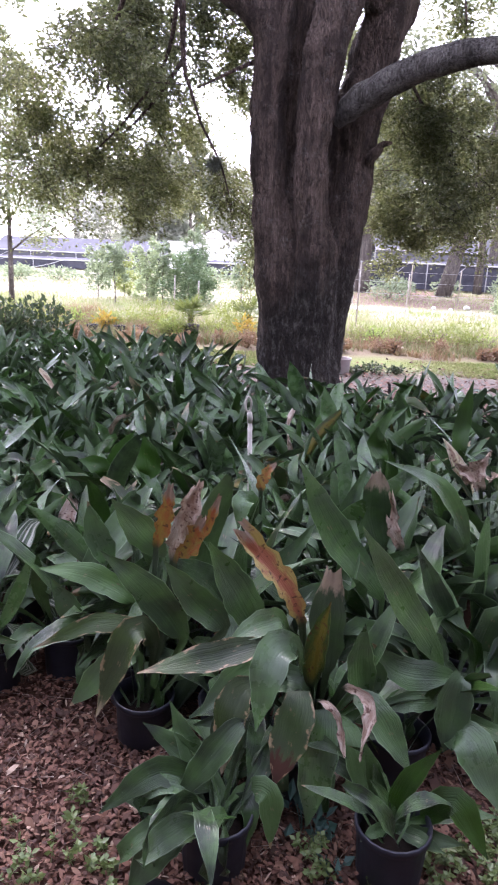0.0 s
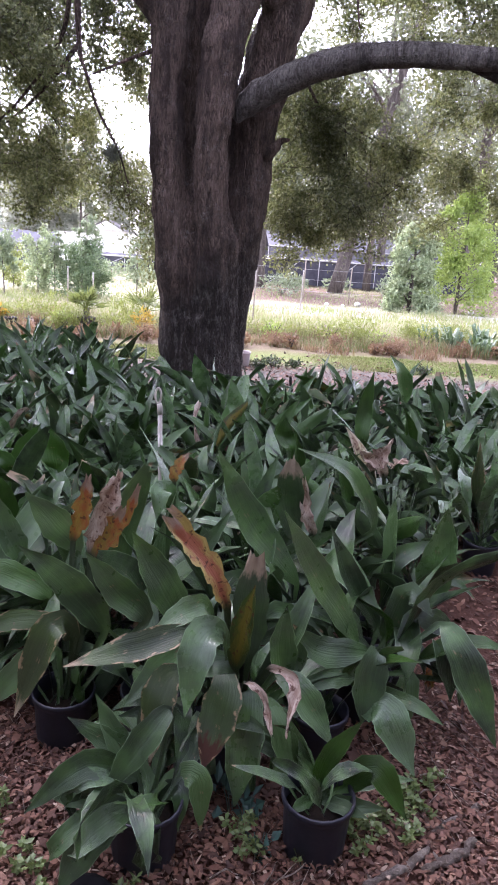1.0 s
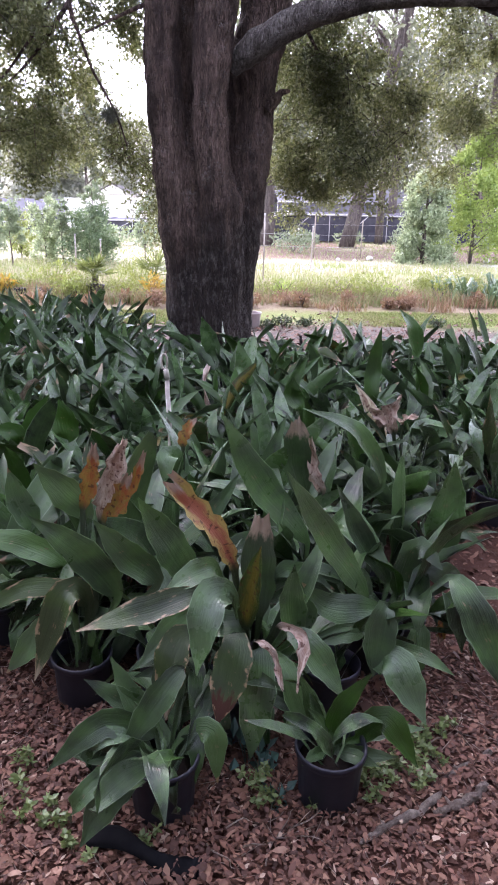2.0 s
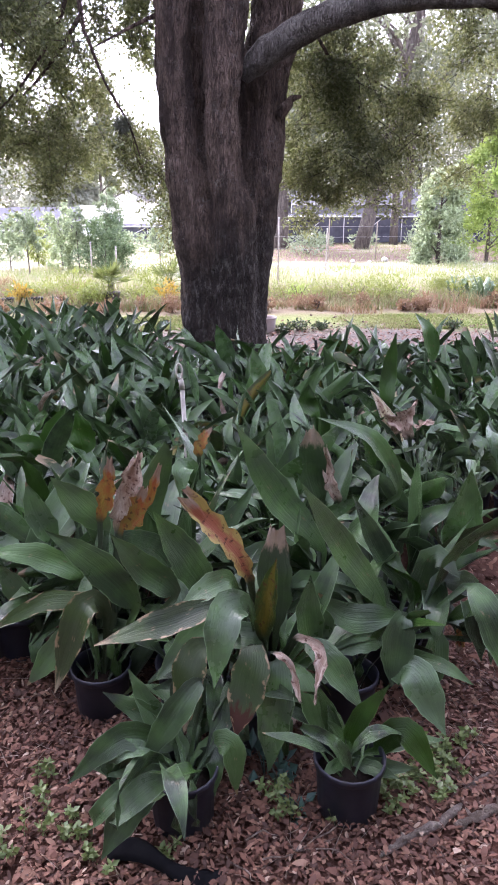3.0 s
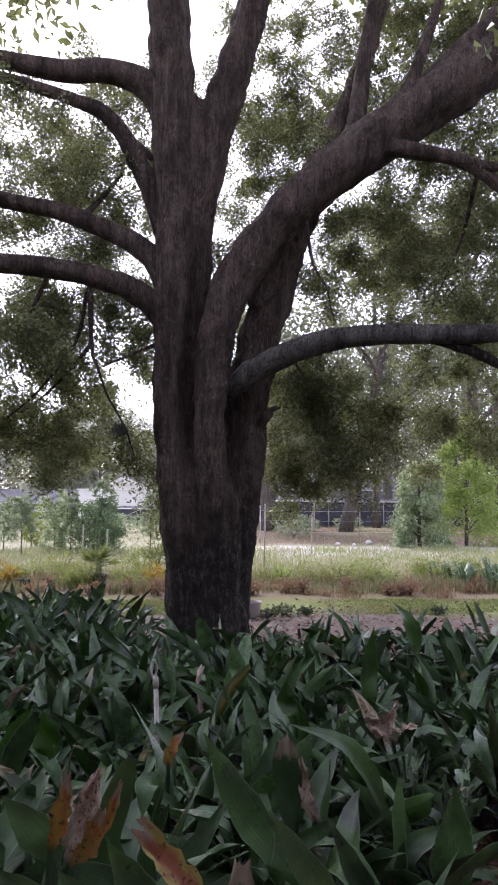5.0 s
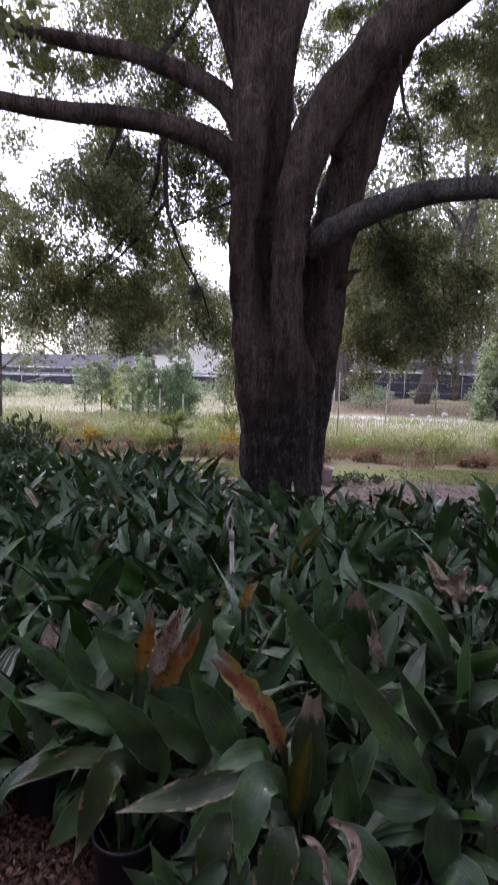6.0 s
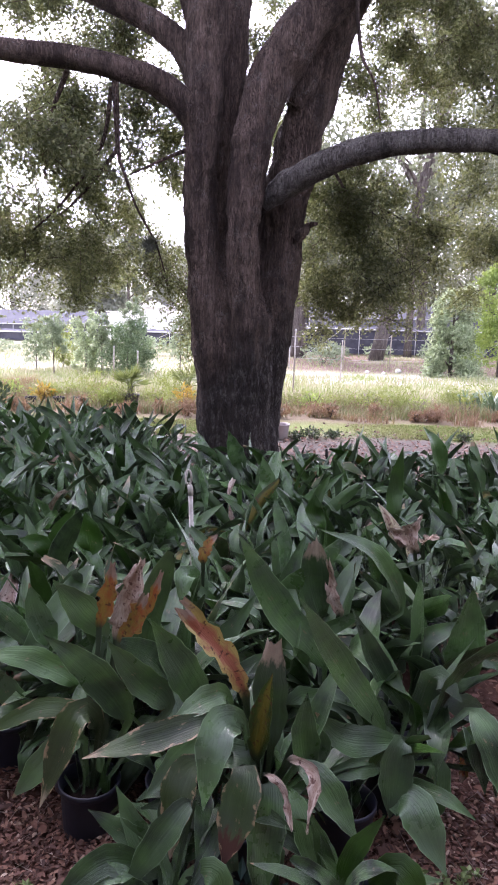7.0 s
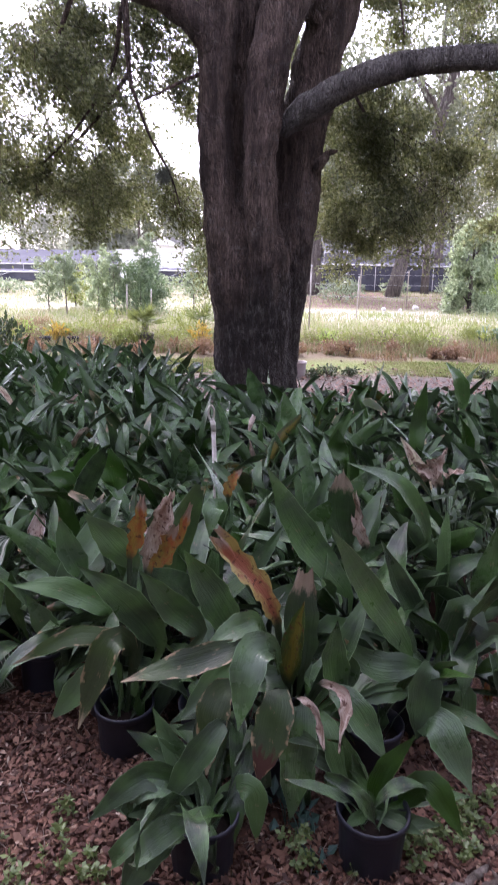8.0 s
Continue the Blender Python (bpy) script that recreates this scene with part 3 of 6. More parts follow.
OAK_LIMBS = [
    (LIMB_LOW_EAST, "low limb sweeping out with pale lichen"),
    ([(1.77, 5.50, 2.90, 0.06), (2.14, 5.43, 2.75, 0.047), (2.50, 5.37, 2.54, 0.034), (2.90, 5.30, 2.38, 0.02)], ""),
    ([(-0.36, 6.14, 2.85, 0.10), (-0.47, 6.10, 3.16, 0.125), (-0.70, 6.02, 3.36, 0.112), (-0.94, 5.93, 3.45, 0.1), (-1.41, 5.85, 3.53, 0.094), (-1.88, 5.77, 3.55, 0.087), (-2.33, 5.68, 3.59, 0.078), (-3.02, 5.60, 3.73, 0.058), (-4.2, 5.4, 3.9, 0.03)], ""),
    ([(-0.44, 6.24, 3.35, 0.1), (-0.56, 6.28, 3.72, 0.118), (-0.84, 6.32, 3.97, 0.102), (-1.42, 6.34, 4.22, 0.087), (-1.91, 6.36, 4.33, 0.077), (-2.61, 6.38, 4.46, 0.066), (-3.6, 6.40, 4.55, 0.045)], ""),
    ([(-0.48, 6.28, 3.95, 0.1), (-0.60, 6.28, 4.38, 0.112), (-0.77, 6.24, 4.72, 0.094), (-0.89, 6.18, 4.93, 0.08), (-1.06, 6.12, 5.10, 0.074), (-1.35, 6.06, 5.20, 0.063), (-2.2, 5.95, 5.4, 0.04)], ""),
    ([(1.43, 5.90, 4.76, 0.09), (1.82, 5.82, 4.65, 0.07), (2.15, 5.74, 4.54, 0.06), (2.48, 5.66, 4.28, 0.054), (2.81, 5.58, 3.92, 0.048), (3.4, 5.45, 3.55, 0.03)], ""),
    ([(2.14, 5.72, 4.53, 0.045), (2.51, 5.60, 4.41, 0.04), (2.88, 5.50, 4.36, 0.034), (3.4, 5.40, 4.35, 0.022)], ""),
    ([(0.42, 6.35, 2.24, 0.055), (0.49, 6.32, 2.31, 0.042), (0.53, 6.30, 2.36, 0.028), (0.60, 6.26, 2.37, 0.012)], "short dead branch stub"),
    ([(0.81, 5.95, 4.05, 0.019), (0.86, 5.90, 3.64, 0.014), (0.98, 5.90, 3.42, 0.010), (1.04, 5.90, 3.15, 0.006)], ""),
    ([(-1.12, 5.92, 3.42, 0.03), (-1.11, 6.00, 2.87, 0.018), (-1.06, 6.00, 2.70, 0.013), (-0.97, 6.00, 2.45, 0.010), (-0.88, 6.00, 2.29, 0.010), (-0.79, 6.00, 2.12, 0.008), (-0.72, 6.00, 1.9, 0.005)], "thin hanging dead branch"),
    ([(0.75, 6.6, 2.9, 0.014), (1.05, 7.0, 2.6, 0.011), (1.4, 7.2, 2.2, 0.008), (1.6, 7.3, 1.85, 0.006)], ""),
    ([(0.95, 6.9, 2.75, 0.009), (1.4, 7.1, 2.6, 0.008), (1.9, 7.3, 2.4, 0.004)], ""),
    ([(-1.15, 5.95, 3.35, 0.02), (-1.3, 6.2, 2.95, 0.016), (-1.7, 6.5, 2.55, 0.011), (-2.1, 6.8, 2.3, 0.008)], ""),
    ([(-1.5, 5.9, 3.45, 0.022), (-1.75, 6.2, 3.1, 0.015), (-1.85, 6.4, 2.7, 0.007)], ""),
    ([(-1.11, 6.0, 2.9, 0.02), (-1.5, 6.4, 2.6, 0.014), (-1.9, 6.8, 2.4, 0.006)], ""),
    ([(-1.3, 6.3, 4.15, 0.04), (-1.2, 6.6, 4.45, 0.028), (-1.0, 6.9, 4.9, 0.014)], ""),
    ([(2.3, 5.7, 4.4, 0.022), (2.35, 6.3, 4.0, 0.015), (2.2, 6.7, 3.5, 0.007)], ""),
    ([(-0.48, 6.28, 5.0, 0.1), (-0.62, 6.26, 5.4, 0.13), (-0.98, 6.2, 5.56, 0.115), (-1.5, 6.1, 5.5, 0.1), (-2.4, 6.0, 5.6, 0.07)], ""),
    ([(-0.62, 6.25, 4.75, 0.04), (-0.95, 6.3, 5.05, 0.035), (-1.3, 6.35, 5.3, 0.025)], ""),
    ([(1.25, 6.15, 4.85, 0.10), (1.36, 6.3, 5.3, 0.09), (1.48, 6.4, 6.1, 0.07), (1.7, 6.5, 7.4, 0.03)], ""),
    ([(1.6, 6.05, 5.0, 0.09), (1.85, 6.2, 5.5, 0.07), (2.1, 6.3, 6.2, 0.05), (2.5, 6.5, 7.4, 0.02)], ""),
    ([(1.5, 6.02, 4.88, 0.10), (1.85, 6.02, 5.22, 0.145), (2.22, 6.02, 5.62, 0.14), (2.7, 6.05, 6.12, 0.13), (3.25, 6.1, 6.72, 0.11), (4.0, 6.2, 7.5, 0.06)], "upper fork of the rising limb"),
    ([(2.6, 5.9, 5.6, 0.08), (3.0, 6.1, 6.1, 0.06), (3.3, 6.3, 6.8, 0.04)], ""),
    ([(-0.42, 6.15, 2.98, 0.024), (-0.7, 6.1, 2.86, 0.014), (-1.02, 6.05, 2.70, 0.006)], ""),
]


def build_oak():
    pieces = [tube_data(smooth_line(s, 5), 20, 0.1, i) for i, s in enumerate((STEM_A, STEM_B, STEM_C, STEM_D, STEM_E, STEM_F, STEM_G, STEM_H, FORK))]
    # root flare
    for i in range(9):
        a = i * 0.698 + 0.3
        foot = (-0.05 + 0.56 * math.cos(a), 6.25 + 0.55 * math.sin(a), -0.08, 0.05)
        pieces.append(tube_data(smooth_line([(-0.03 + 0.2 * math.cos(a), 6.25 + 0.18 * math.sin(a), 0.62, 0.1), (-0.03 + 0.30 * math.cos(a), 6.25 + 0.30 * math.sin(a), 0.16, 0.11), foot], 4), 8))
    v, f = joined(pieces)
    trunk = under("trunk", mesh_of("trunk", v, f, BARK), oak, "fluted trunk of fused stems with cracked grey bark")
    fuse = trunk.modifiers.new("fuse", "REMESH")
    fuse.mode, fuse.voxel_size, fuse.use_smooth_shade = "VOXEL", 0.018, True
    even = trunk.modifiers.new("even", "SMOOTH")
    even.factor, even.iterations = 0.5, 2
    tex = bpy.data.textures.new("bark_lumps", "CLOUDS")
    tex.noise_scale, tex.noise_depth = 0.09, 3
    rough = trunk.modifiers.new("lumps", "DISPLACE")
    rough.texture, rough.strength, rough.mid_level = tex, 0.03, 0.5
    big = bpy.data.textures.new("bark_swellings", "CLOUDS")
    big.noise_scale, big.noise_depth = 0.3, 1
    swell = trunk.modifiers.new("swellings", "DISPLACE")
    swell.texture, swell.strength, swell.mid_level = big, 0.07, 0.5
    for i, (line, label) in enumerate(OAK_LIMBS):
        tube("limb", smooth_line(line, 6), BARK_LICHEN if i == 0 else BARK, oak, 12, 0.16, i + 5, label)


build_oak()


def crown_mass(centre, radii, count, per=46, spread=0.24, droop=0.7, length=0.043, width=0.021, parent=None, mat=None, twigs=True):
    """One hanging mass of foliage: boughs of leafy twigs gathered in loose tufts, thinning out at its edge."""
    centre, radii = np.asarray(centre), np.asarray(radii)
    count = int(count * 0.9)
    tufts = centre + rng.normal(size=(max(6, count // 9), 3)) * radii * 0.66
    pts = tufts[rng.integers(0, len(tufts), count)] + rng.normal(size=(count, 3)) * (0.085, 0.085, 0.07) * radii.mean() ** 0.5
    for c, r in OPENINGS:
        pts = pts[(((pts - np.asarray(c)) / np.asarray(r)) ** 2).sum(1) > 1]
    pts = pts[(np.hypot(pts[:, 0] - 0.1, pts[:, 1] - 6.1) > 0.95) | (pts[:, 2] > 4.5)]
    if not len(pts):
        return
    c, a, p, q = sprays(pts, per, spread, droop)
    leaf_cloud("foliage", c, a, mat or OAK_LEAF, length, width, parent or oak)
    if twigs:
        twig_mesh("brushwood", (p - (q - p) * 0.4)[::3], q[::3], BARK, 0.004, parent or oak)


# clear sky between the masses: beside the stems, and far out
OPENINGS = [((0.95, 5.9, 2.85), (1.05, 0.85, 0.6)), ((-0.86, 7.0, 2.6), (0.17, 2.6, 0.28)), ((-1.30, 7.2, 1.95), (0.16, 2.4, 0.22)), ((0.62, 7.0, 5.15), (0.2, 2.4, 0.42)), ((-0.12, 7.2, 6.0), (0.16, 2.0, 0.6)), ((-2.75, 7.0, 3.75), (0.42, 3.0, 0.5)), ((1.78, 7.4, 2.95), (0.32, 2.6, 0.40)), ((1.97, 7.4, 2.42), (0.2, 2.6, 0.34))]


def build_crown():
    m = crown_mass
    # hanging masses west of the stems
    m((-1.6, 6.6, 2.95), (0.6, 1.0, 0.6), 400)
    m((-2.3, 6.9, 2.6), (0.9, 1.2, 0.6), 400)
    m((-1.75, 7.6, 2.2), (0.4, 0.8, 0.35), 280)
    m((-2.5, 7.4, 2.05), (0.6, 0.6, 0.32), 240, 26, 0.34, 0.9)
    m((-3.5, 6.4, 2.6), (0.9, 1.2, 0.6), 280)
    m((-2.2, 7.2, 4.5), (0.9, 0.7, 0.45), 220)
    m((-1.15, 7.1, 4.25), (0.45, 0.5, 0.5), 180)
    m((-1.45, 7.2, 5.0), (0.8, 0.6, 0.5), 180)
    m((-1.65, 7.0, 3.55), (0.55, 0.6, 0.35), 230)
    m((-0.9, 7.0, 3.3), (0.35, 0.6, 0.3), 260)
    m((-0.72, 7.3, 1.85), (0.16, 0.35, 0.26), 90, 22, 0.34, 1.0)
    m((-0.98, 7.2, 2.12), (0.1, 0.3, 0.26), 75, 16, 0.3, 1.0)
    m((-0.56, 7.6, 1.5), (0.1, 0.3, 0.22), 50, 24, 0.26, 1.0)
    m((-1.7, 6.6, 5.2), (1.2, 1.1, 0.6), 210)
    m((-3.0, 7.2, 3.4), (0.8, 1.0, 0.6), 260)
    m((-1.9, 8.2, 5.7), (0.8, 0.8, 0.5), 330)
    m((-1.0, 8.2, 6.6), (0.7, 0.8, 0.6), 300)
    # dark masses east of the stems
    m((0.95, 7.0, 1.95), (0.5, 0.6, 0.42), 220)
    m((1.5, 7.6, 2.5), (0.6, 0.5, 0.4), 130)
    m((1.0, 8.4, 6.3), (0.7, 0.6, 0.5), 300)
    m((2.2, 8.4, 6.5), (0.8, 0.6, 0.6), 330)
    m((0.45, 8.4, 5.7), (0.3, 0.6, 0.5), 160)
    m((1.95, 7.0, 2.4), (0.35, 0.4, 0.3), 70)
    m((0.78, 7.2, 1.7), (0.22, 0.3, 0.2), 45)
    m((1.5, 7.1, 1.8), (0.35, 0.4, 0.15), 45, 24, 0.4, 0.9)
    m((1.05, 7.2, 2.5), (0.45, 0.6, 0.45), 270)
    m((1.75, 7.4, 2.85), (0.55, 0.7, 0.4), 190)
    m((1.45, 7.2, 2.15), (0.5, 0.6, 0.22), 150, 26, 0.4, 0.9)
    m((1.95, 7.2, 3.2), (0.4, 0.5, 0.3), 90)
    m((0.9, 7.0, 3.0), (0.35, 0.6, 0.45), 280)
    m((2.65, 6.8, 3.6), (0.9, 0.7, 0.45), 240)
    m((3.6, 6.8, 2.85), (0.8, 0.8, 0.55), 250)
    m((3.5, 6.6, 4.4), (1.1, 0.7, 0.6), 330)
    m((1.75, 7.2, 4.1), (0.8, 0.7, 0.6), 280)
    m((2.3, 8.2, 4.4), (0.7, 0.5, 0.5), 220)
    m((2.6, 7.2, 2.6), (0.35, 0.5, 0.5), 220)
    m((2.45, 7.3, 5.0), (0.8, 0.7, 0.6), 300)
    m((0.22, 7.4, 4.1), (0.28, 0.5, 0.6), 130)
    m((0.75, 7.4, 5.4), (0.4, 0.5, 0.5), 130)
    m((3.4, 7.4, 5.6), (0.9, 0.7, 0.7), 250)
    m((1.1, 7.0, 5.7), (0.9, 0.9, 0.8), 120)
    m((2.9, 7.1, 5.6), (1.0, 0.7, 0.6), 260)
    m((0.0, 8.2, 4.2), (1.0, 0.7, 1.3), 180)
    m((0.6, 8.0, 7.0), (0.4, 0.6, 0.5), 130)
    m((1.55, 8.0, 7.1), (0.6, 0.6, 0.5), 190)
    m((2.6, 7.8, 6.9), (0.7, 0.6, 0.6), 300)
    m((3.5, 7.6, 6.7), (0.6, 0.6, 0.6), 260)
    # the far side of the crown, above the meadow
    for x, z in ((-4.2, 5.2), (-2.2, 6.4), (0.4, 6.6), (2.8, 6.2), (4.4, 4.6), (2.4, 5.0), (-1.4, 5.2)):
        m((x, 9.2, z), (1.2, 0.9, 0.8), 130, 40, 0.5, 0.4, 0.045, 0.021)
    # unseen leaf masses ringed round the sides and back, added to block low light
    for a in range(11):
        w = radians(165 + 21 * a)
        for z in (1.3, 3.4):
            m((8.0 * math.cos(w), 1.5 + 7.0 * math.sin(w), z), (1.5, 1.2, 0.9), 330, 24, 0.7, 0.3, 0.22, 0.11, twigs=False)
    # unseen canopy overhead and behind, its density per row set to shape the light
    for x, y, z in ((-3, 3.5, 5.8), (0, 3.2, 6.2), (3, 3.4, 5.8), (-4.5, 1, 5.2), (-1.5, 0.6, 6.0), (1.6, 0.6, 6.0), (4.5, 1, 5.2), (-3, -2, 5.2), (0, -2.2, 5.6), (3, -2, 5.2), (0, 6.4, 8.4), (-3, 6.6, 7.4), (3, 6.6, 7.6), (-5.6, 5, 4.8), (5.8, 4.6, 5.0)):
        m((x, y, z), (1.5, 1.4, 0.5), (150 if y < 0 else 8 if y < 4 else 160), 24, 0.6, 0.3, 0.15, 0.075, twigs=False)


build_crown()
# grey ball moss on the dead branch
moss = empty("ball_moss", -0.85, 6.0, 2.12, "dark tuft of ball moss hanging on dead branch", "moss")
mc = in_ball(420, (-0.85, 6.0, 2.13), (0.03, 0.03, 0.03))
leaf_cloud("tuft", mc, mc - np.array([-0.85, 6.0, 2.13]) + rng.normal(size=(420, 3)) * 0.02, MOSS_GREY, 0.07, 0.006, moss)


# ---- field, weeds and lawn ----
def blades(name, x0, x1, y0, y1, count, height, width, mat, label, lean=0.35, thin_out=0.0, ragged=0.0):
    """Grass blades of two bent segments each, as one piece of stuff."""
    x, y = rng.uniform(x0, x1, count), rng.uniform(y0, y1, count)
    if ragged:
        edge = np.array([ragged * (0.5 + noise.noise(Vector((a * 0.9, 1, 5))) + 0.5 * noise.noise(Vector((a * 3.1, 2, 5)))) for a in x])
        x, y = x[y > y0 + edge], y[y > y0 + edge]
    if thin_out:
        keep = np.array([noise.noise(Vector((a * 0.7, b * 0.9, 3))) for a, b in zip(x, y)]) > thin_out - 1
        x, y = x[keep], y[keep]
    n = len(x)
    tall = np.array([0.75 + 0.5 * noise.noise(Vector((a * 0.6, b * 0.6, 8))) for a, b in zip(x, y)])
    h = height * rng.uniform(0.5, 1.25, n) * tall
    a = rng.uniform(0, 2 * np.pi, n)
    side = np.stack([np.cos(a), np.sin(a), 0 * a], 1) * (width * 0.5)
    b = rng.uniform(0, 2 * np.pi, n)
    bend = np.stack([np.cos(b), np.sin(b), 0 * b], 1) * (h * lean * rng.uniform(0.2, 1.3, n))[:, None]
    root = np.stack([x, y, np.full(n, -0.02)], 1)
    up = np.zeros((n, 3))
    up[:, 2] = h
    v = np.stack([root - side, root + side, root + up * 0.55 + bend * 0.3 + side * 0.9, root + up * 0.55 + bend * 0.3 - side * 0.9, root + up * 0.96 + bend], 1)
    k = np.arange(n)[:, None] * 5
    f = (k + [0, 1, 2, 3]).tolist() + (k + [3, 2, 4]).tolist()
    uv = np.tile(np.array([[0, 0], [1, 0], [1, 0.55], [0, 0.55], [0.5, 1]]), (n, 1))
    tagged(new(name, mesh_of(name, v.reshape(-1, 3), f, mat, uv, False)), label, "grass", kind="stuff")


blades("lawn_grass", -6, 8, 8.75, 10.1, 60000, 0.06, 0.011, LAWN, "short sparse green lawn grass beside the dirt", 0.6, 0.45, 0.25)
blades("tall_weeds", -7, 9, 10.4, 12.6, 17000, 0.3, 0.012, WEEDS, "tall rusty brown and green weeds on a low bank", 0.6, 0.6, 0.35)
blades("rusty_weeds", -7, 9, 9.95, 11.2, 22000, 0.26, 0.009, RUSTY, "low rusty brown dying weeds along the bank", 0.7, 1.14, 0.5)
blades("dead_weeds", -7.5, -2.8, 11.0, 14.5, 9000, 0.3, 0.012, RUSTY, "dead brown weeds in the meadow grass", 0.7, 1.05, 0.6)
blades("meadow_grass", -9, 12, 12.4, 18.5, 30000, 0.22, 0.012, PALE_GRASS, "pale seeding meadow grass, yellow and straw coloured")
blades("field_grass", -14, 20, 18, 32, 20000, 0.14, 0.02, PALE_GRASS, "far pale grass beyond the meadow")


# ---- trees and shrubs behind ----
def small_tree(name, x, y, height, crown_r, low, mat, label, n=2600, leaf=0.11, trunk_r=0.03, lean=0.0, category="tree", bark=BARK_FAR, flat=1.0, group="", peak=0.0):
    """A trunk with limbs and a crown of leaves in uneven clumps; low: where the crown starts; peak: how far it narrows towards its top."""
    t = empty(name, x, y, 0, label, category, group)
    top = (x + lean * height, y, height)
    tube("trunk", smooth_line([(x, y, -0.1, trunk_r * 1.35), (x + lean * height * 0.3, y, height * 0.3, trunk_r), (x + lean * height * 0.6, y, height * 0.6, trunk_r * 0.7), (*top[:2], height * 0.92, trunk_r * 0.25)], 4), bark, t, 9, 0.12, x)
    k = 14
    zs = low + (height - low) * (np.arange(k) + rng.uniform(0.1, 0.9, k)) / k
    hubs = []
    for i, z in enumerate(zs):
        s = (z - low) / (height - low)
        r = crown_r * (1 - peak * s) * math.sqrt(max(0.05, 1 - (1.7 * s - 0.75) ** 2 * 0.8)) * rng.uniform(0.35, 0.85)
        a = i * 2.4 + rng.uniform(0, 0.8)
        hub = np.array([x + lean * z + r * math.cos(a), y + r * math.sin(a), z])
        hubs.append((hub, crown_r * (1 - 0.8 * peak * s) * rng.uniform(0.28, 0.5)))
        if i % 2 == 0:
            root = max(low * 0.7, z - r * 0.8)
            tube("limb", smooth_line([(x + lean * root, y, root, trunk_r * 0.5), ((x + lean * z + hub[0]) / 2, (y + hub[1]) / 2, (root + z) / 2 + 0.05, trunk_r * 0.35), (*hub, trunk_r * 0.12)], 3), bark, t, 6)
    c = []
    for hub, r in hubs:
        m = n // k
        sub = in_ball(max(3, m // 22), hub, (r, r, r * flat))
        c.append(sub[rng.integers(0, len(sub), m)] + rng.normal(size=(m, 3)) * r * 0.2)
    c = np.vstack(c)
    axes = rng.normal(size=c.shape)
    axes[:, 2] -= 0.2
    leaf_cloud("crown", c, axes, mat, leaf, leaf * 0.5, t)
    return t


def low_shrub(name, x, y, r, h, mat, label, category, n=500, leaf=0.1, slim=0.35, group="", bark=None, stem=0.009):
    s = empty(name, x, y, 0, label, category, group)
    for i in range(6):
        a = i * 1.05
        tube("stem", [(x, y, -0.02, stem), (x + r * 0.3 * math.cos(a), y + r * 0.3 * math.sin(a), h * 0.45, stem * 0.8), (x + r * 0.6 * math.cos(a), y + r * 0.6 * math.sin(a), h * 0.8, stem * 0.45)], bark or BARK_FAR, s, 5)
    c = in_ball(n, (x, y, h * 0.48), (r, r, h * 0.46))
    ax = c - np.array([x, y, 0.0]) + rng.normal(size=c.shape) * 0.4
    leaf_cloud("foliage", c, ax, mat, leaf, leaf * slim, s)


g = "young trees in the field"
AIRY = "slender young tree with airy grey-green leaves"
for x, y, h, r, low, n, leaf, lean, label in (
    (-4.82, 17.0, 1.4, 0.4, 0.65, 2600, SAPLING_LEAF, -0.03, AIRY), (-4.22, 17.8, 1.5, 0.46, 0.0, 4200, SHRUB_LEAF, 0.0, "bushy young tree with silvery grey-green leaves"),
    (-3.72, 17.4, 1.5, 0.26, 0.75, 1500, SAPLING_LEAF, 0.0, "slender young tree with a narrow crown"), (-3.08, 17.5, 1.2, 0.66, 0.1, 8000, BUSH_LEAF, 0.0, "bushy young tree with dense mid-green leaves"),
    (-3.0, 17.7, 1.95, 0.32, 0.7, 2200, SAPLING_LEAF, 0.0, "slender young tree with a narrow crown"), (-1.75, 17.6, 1.6, 0.34, 0.45, 1500, SAPLING_LEAF, 0.0, AIRY),
    (-6.7, 15.2, 4.4, 1.3, 1.7, 8400, SAPLING_LEAF, 0.02, "young tree with thin pinkish trunk in the meadow"), (-5.7, 18.4, 1.35, 0.4, 0.3, 2200, SAPLING_LEAF, 0.02, AIRY),
    (-5.3, 19.6, 1.1, 0.4, 0.1, 1800, OLIVE_LEAF, 0.0, "low bushy young tree with yellow-green leaves")):
    small_tree("young_tree", x, y, h, r * 1.1, low, leaf, label, n, 0.07, 0.05 if x < -6 else 0.014, lean, group=g)
small_tree("shrub", 5.72, 19.4, 2.5, 0.84, -0.15, SHRUB_LEAF, "large dense grey-green shrub at the meadow edge", 13000, 0.11, 0.05, category="shrub", peak=0.2)
small_tree("sapling", 7.3, 20.0, 3.75, 1.5, 0.5, BRIGHT_LEAF, "bright yellow-green conical sapling in the meadow", 9000, 0.12, 0.04, peak=0.8)

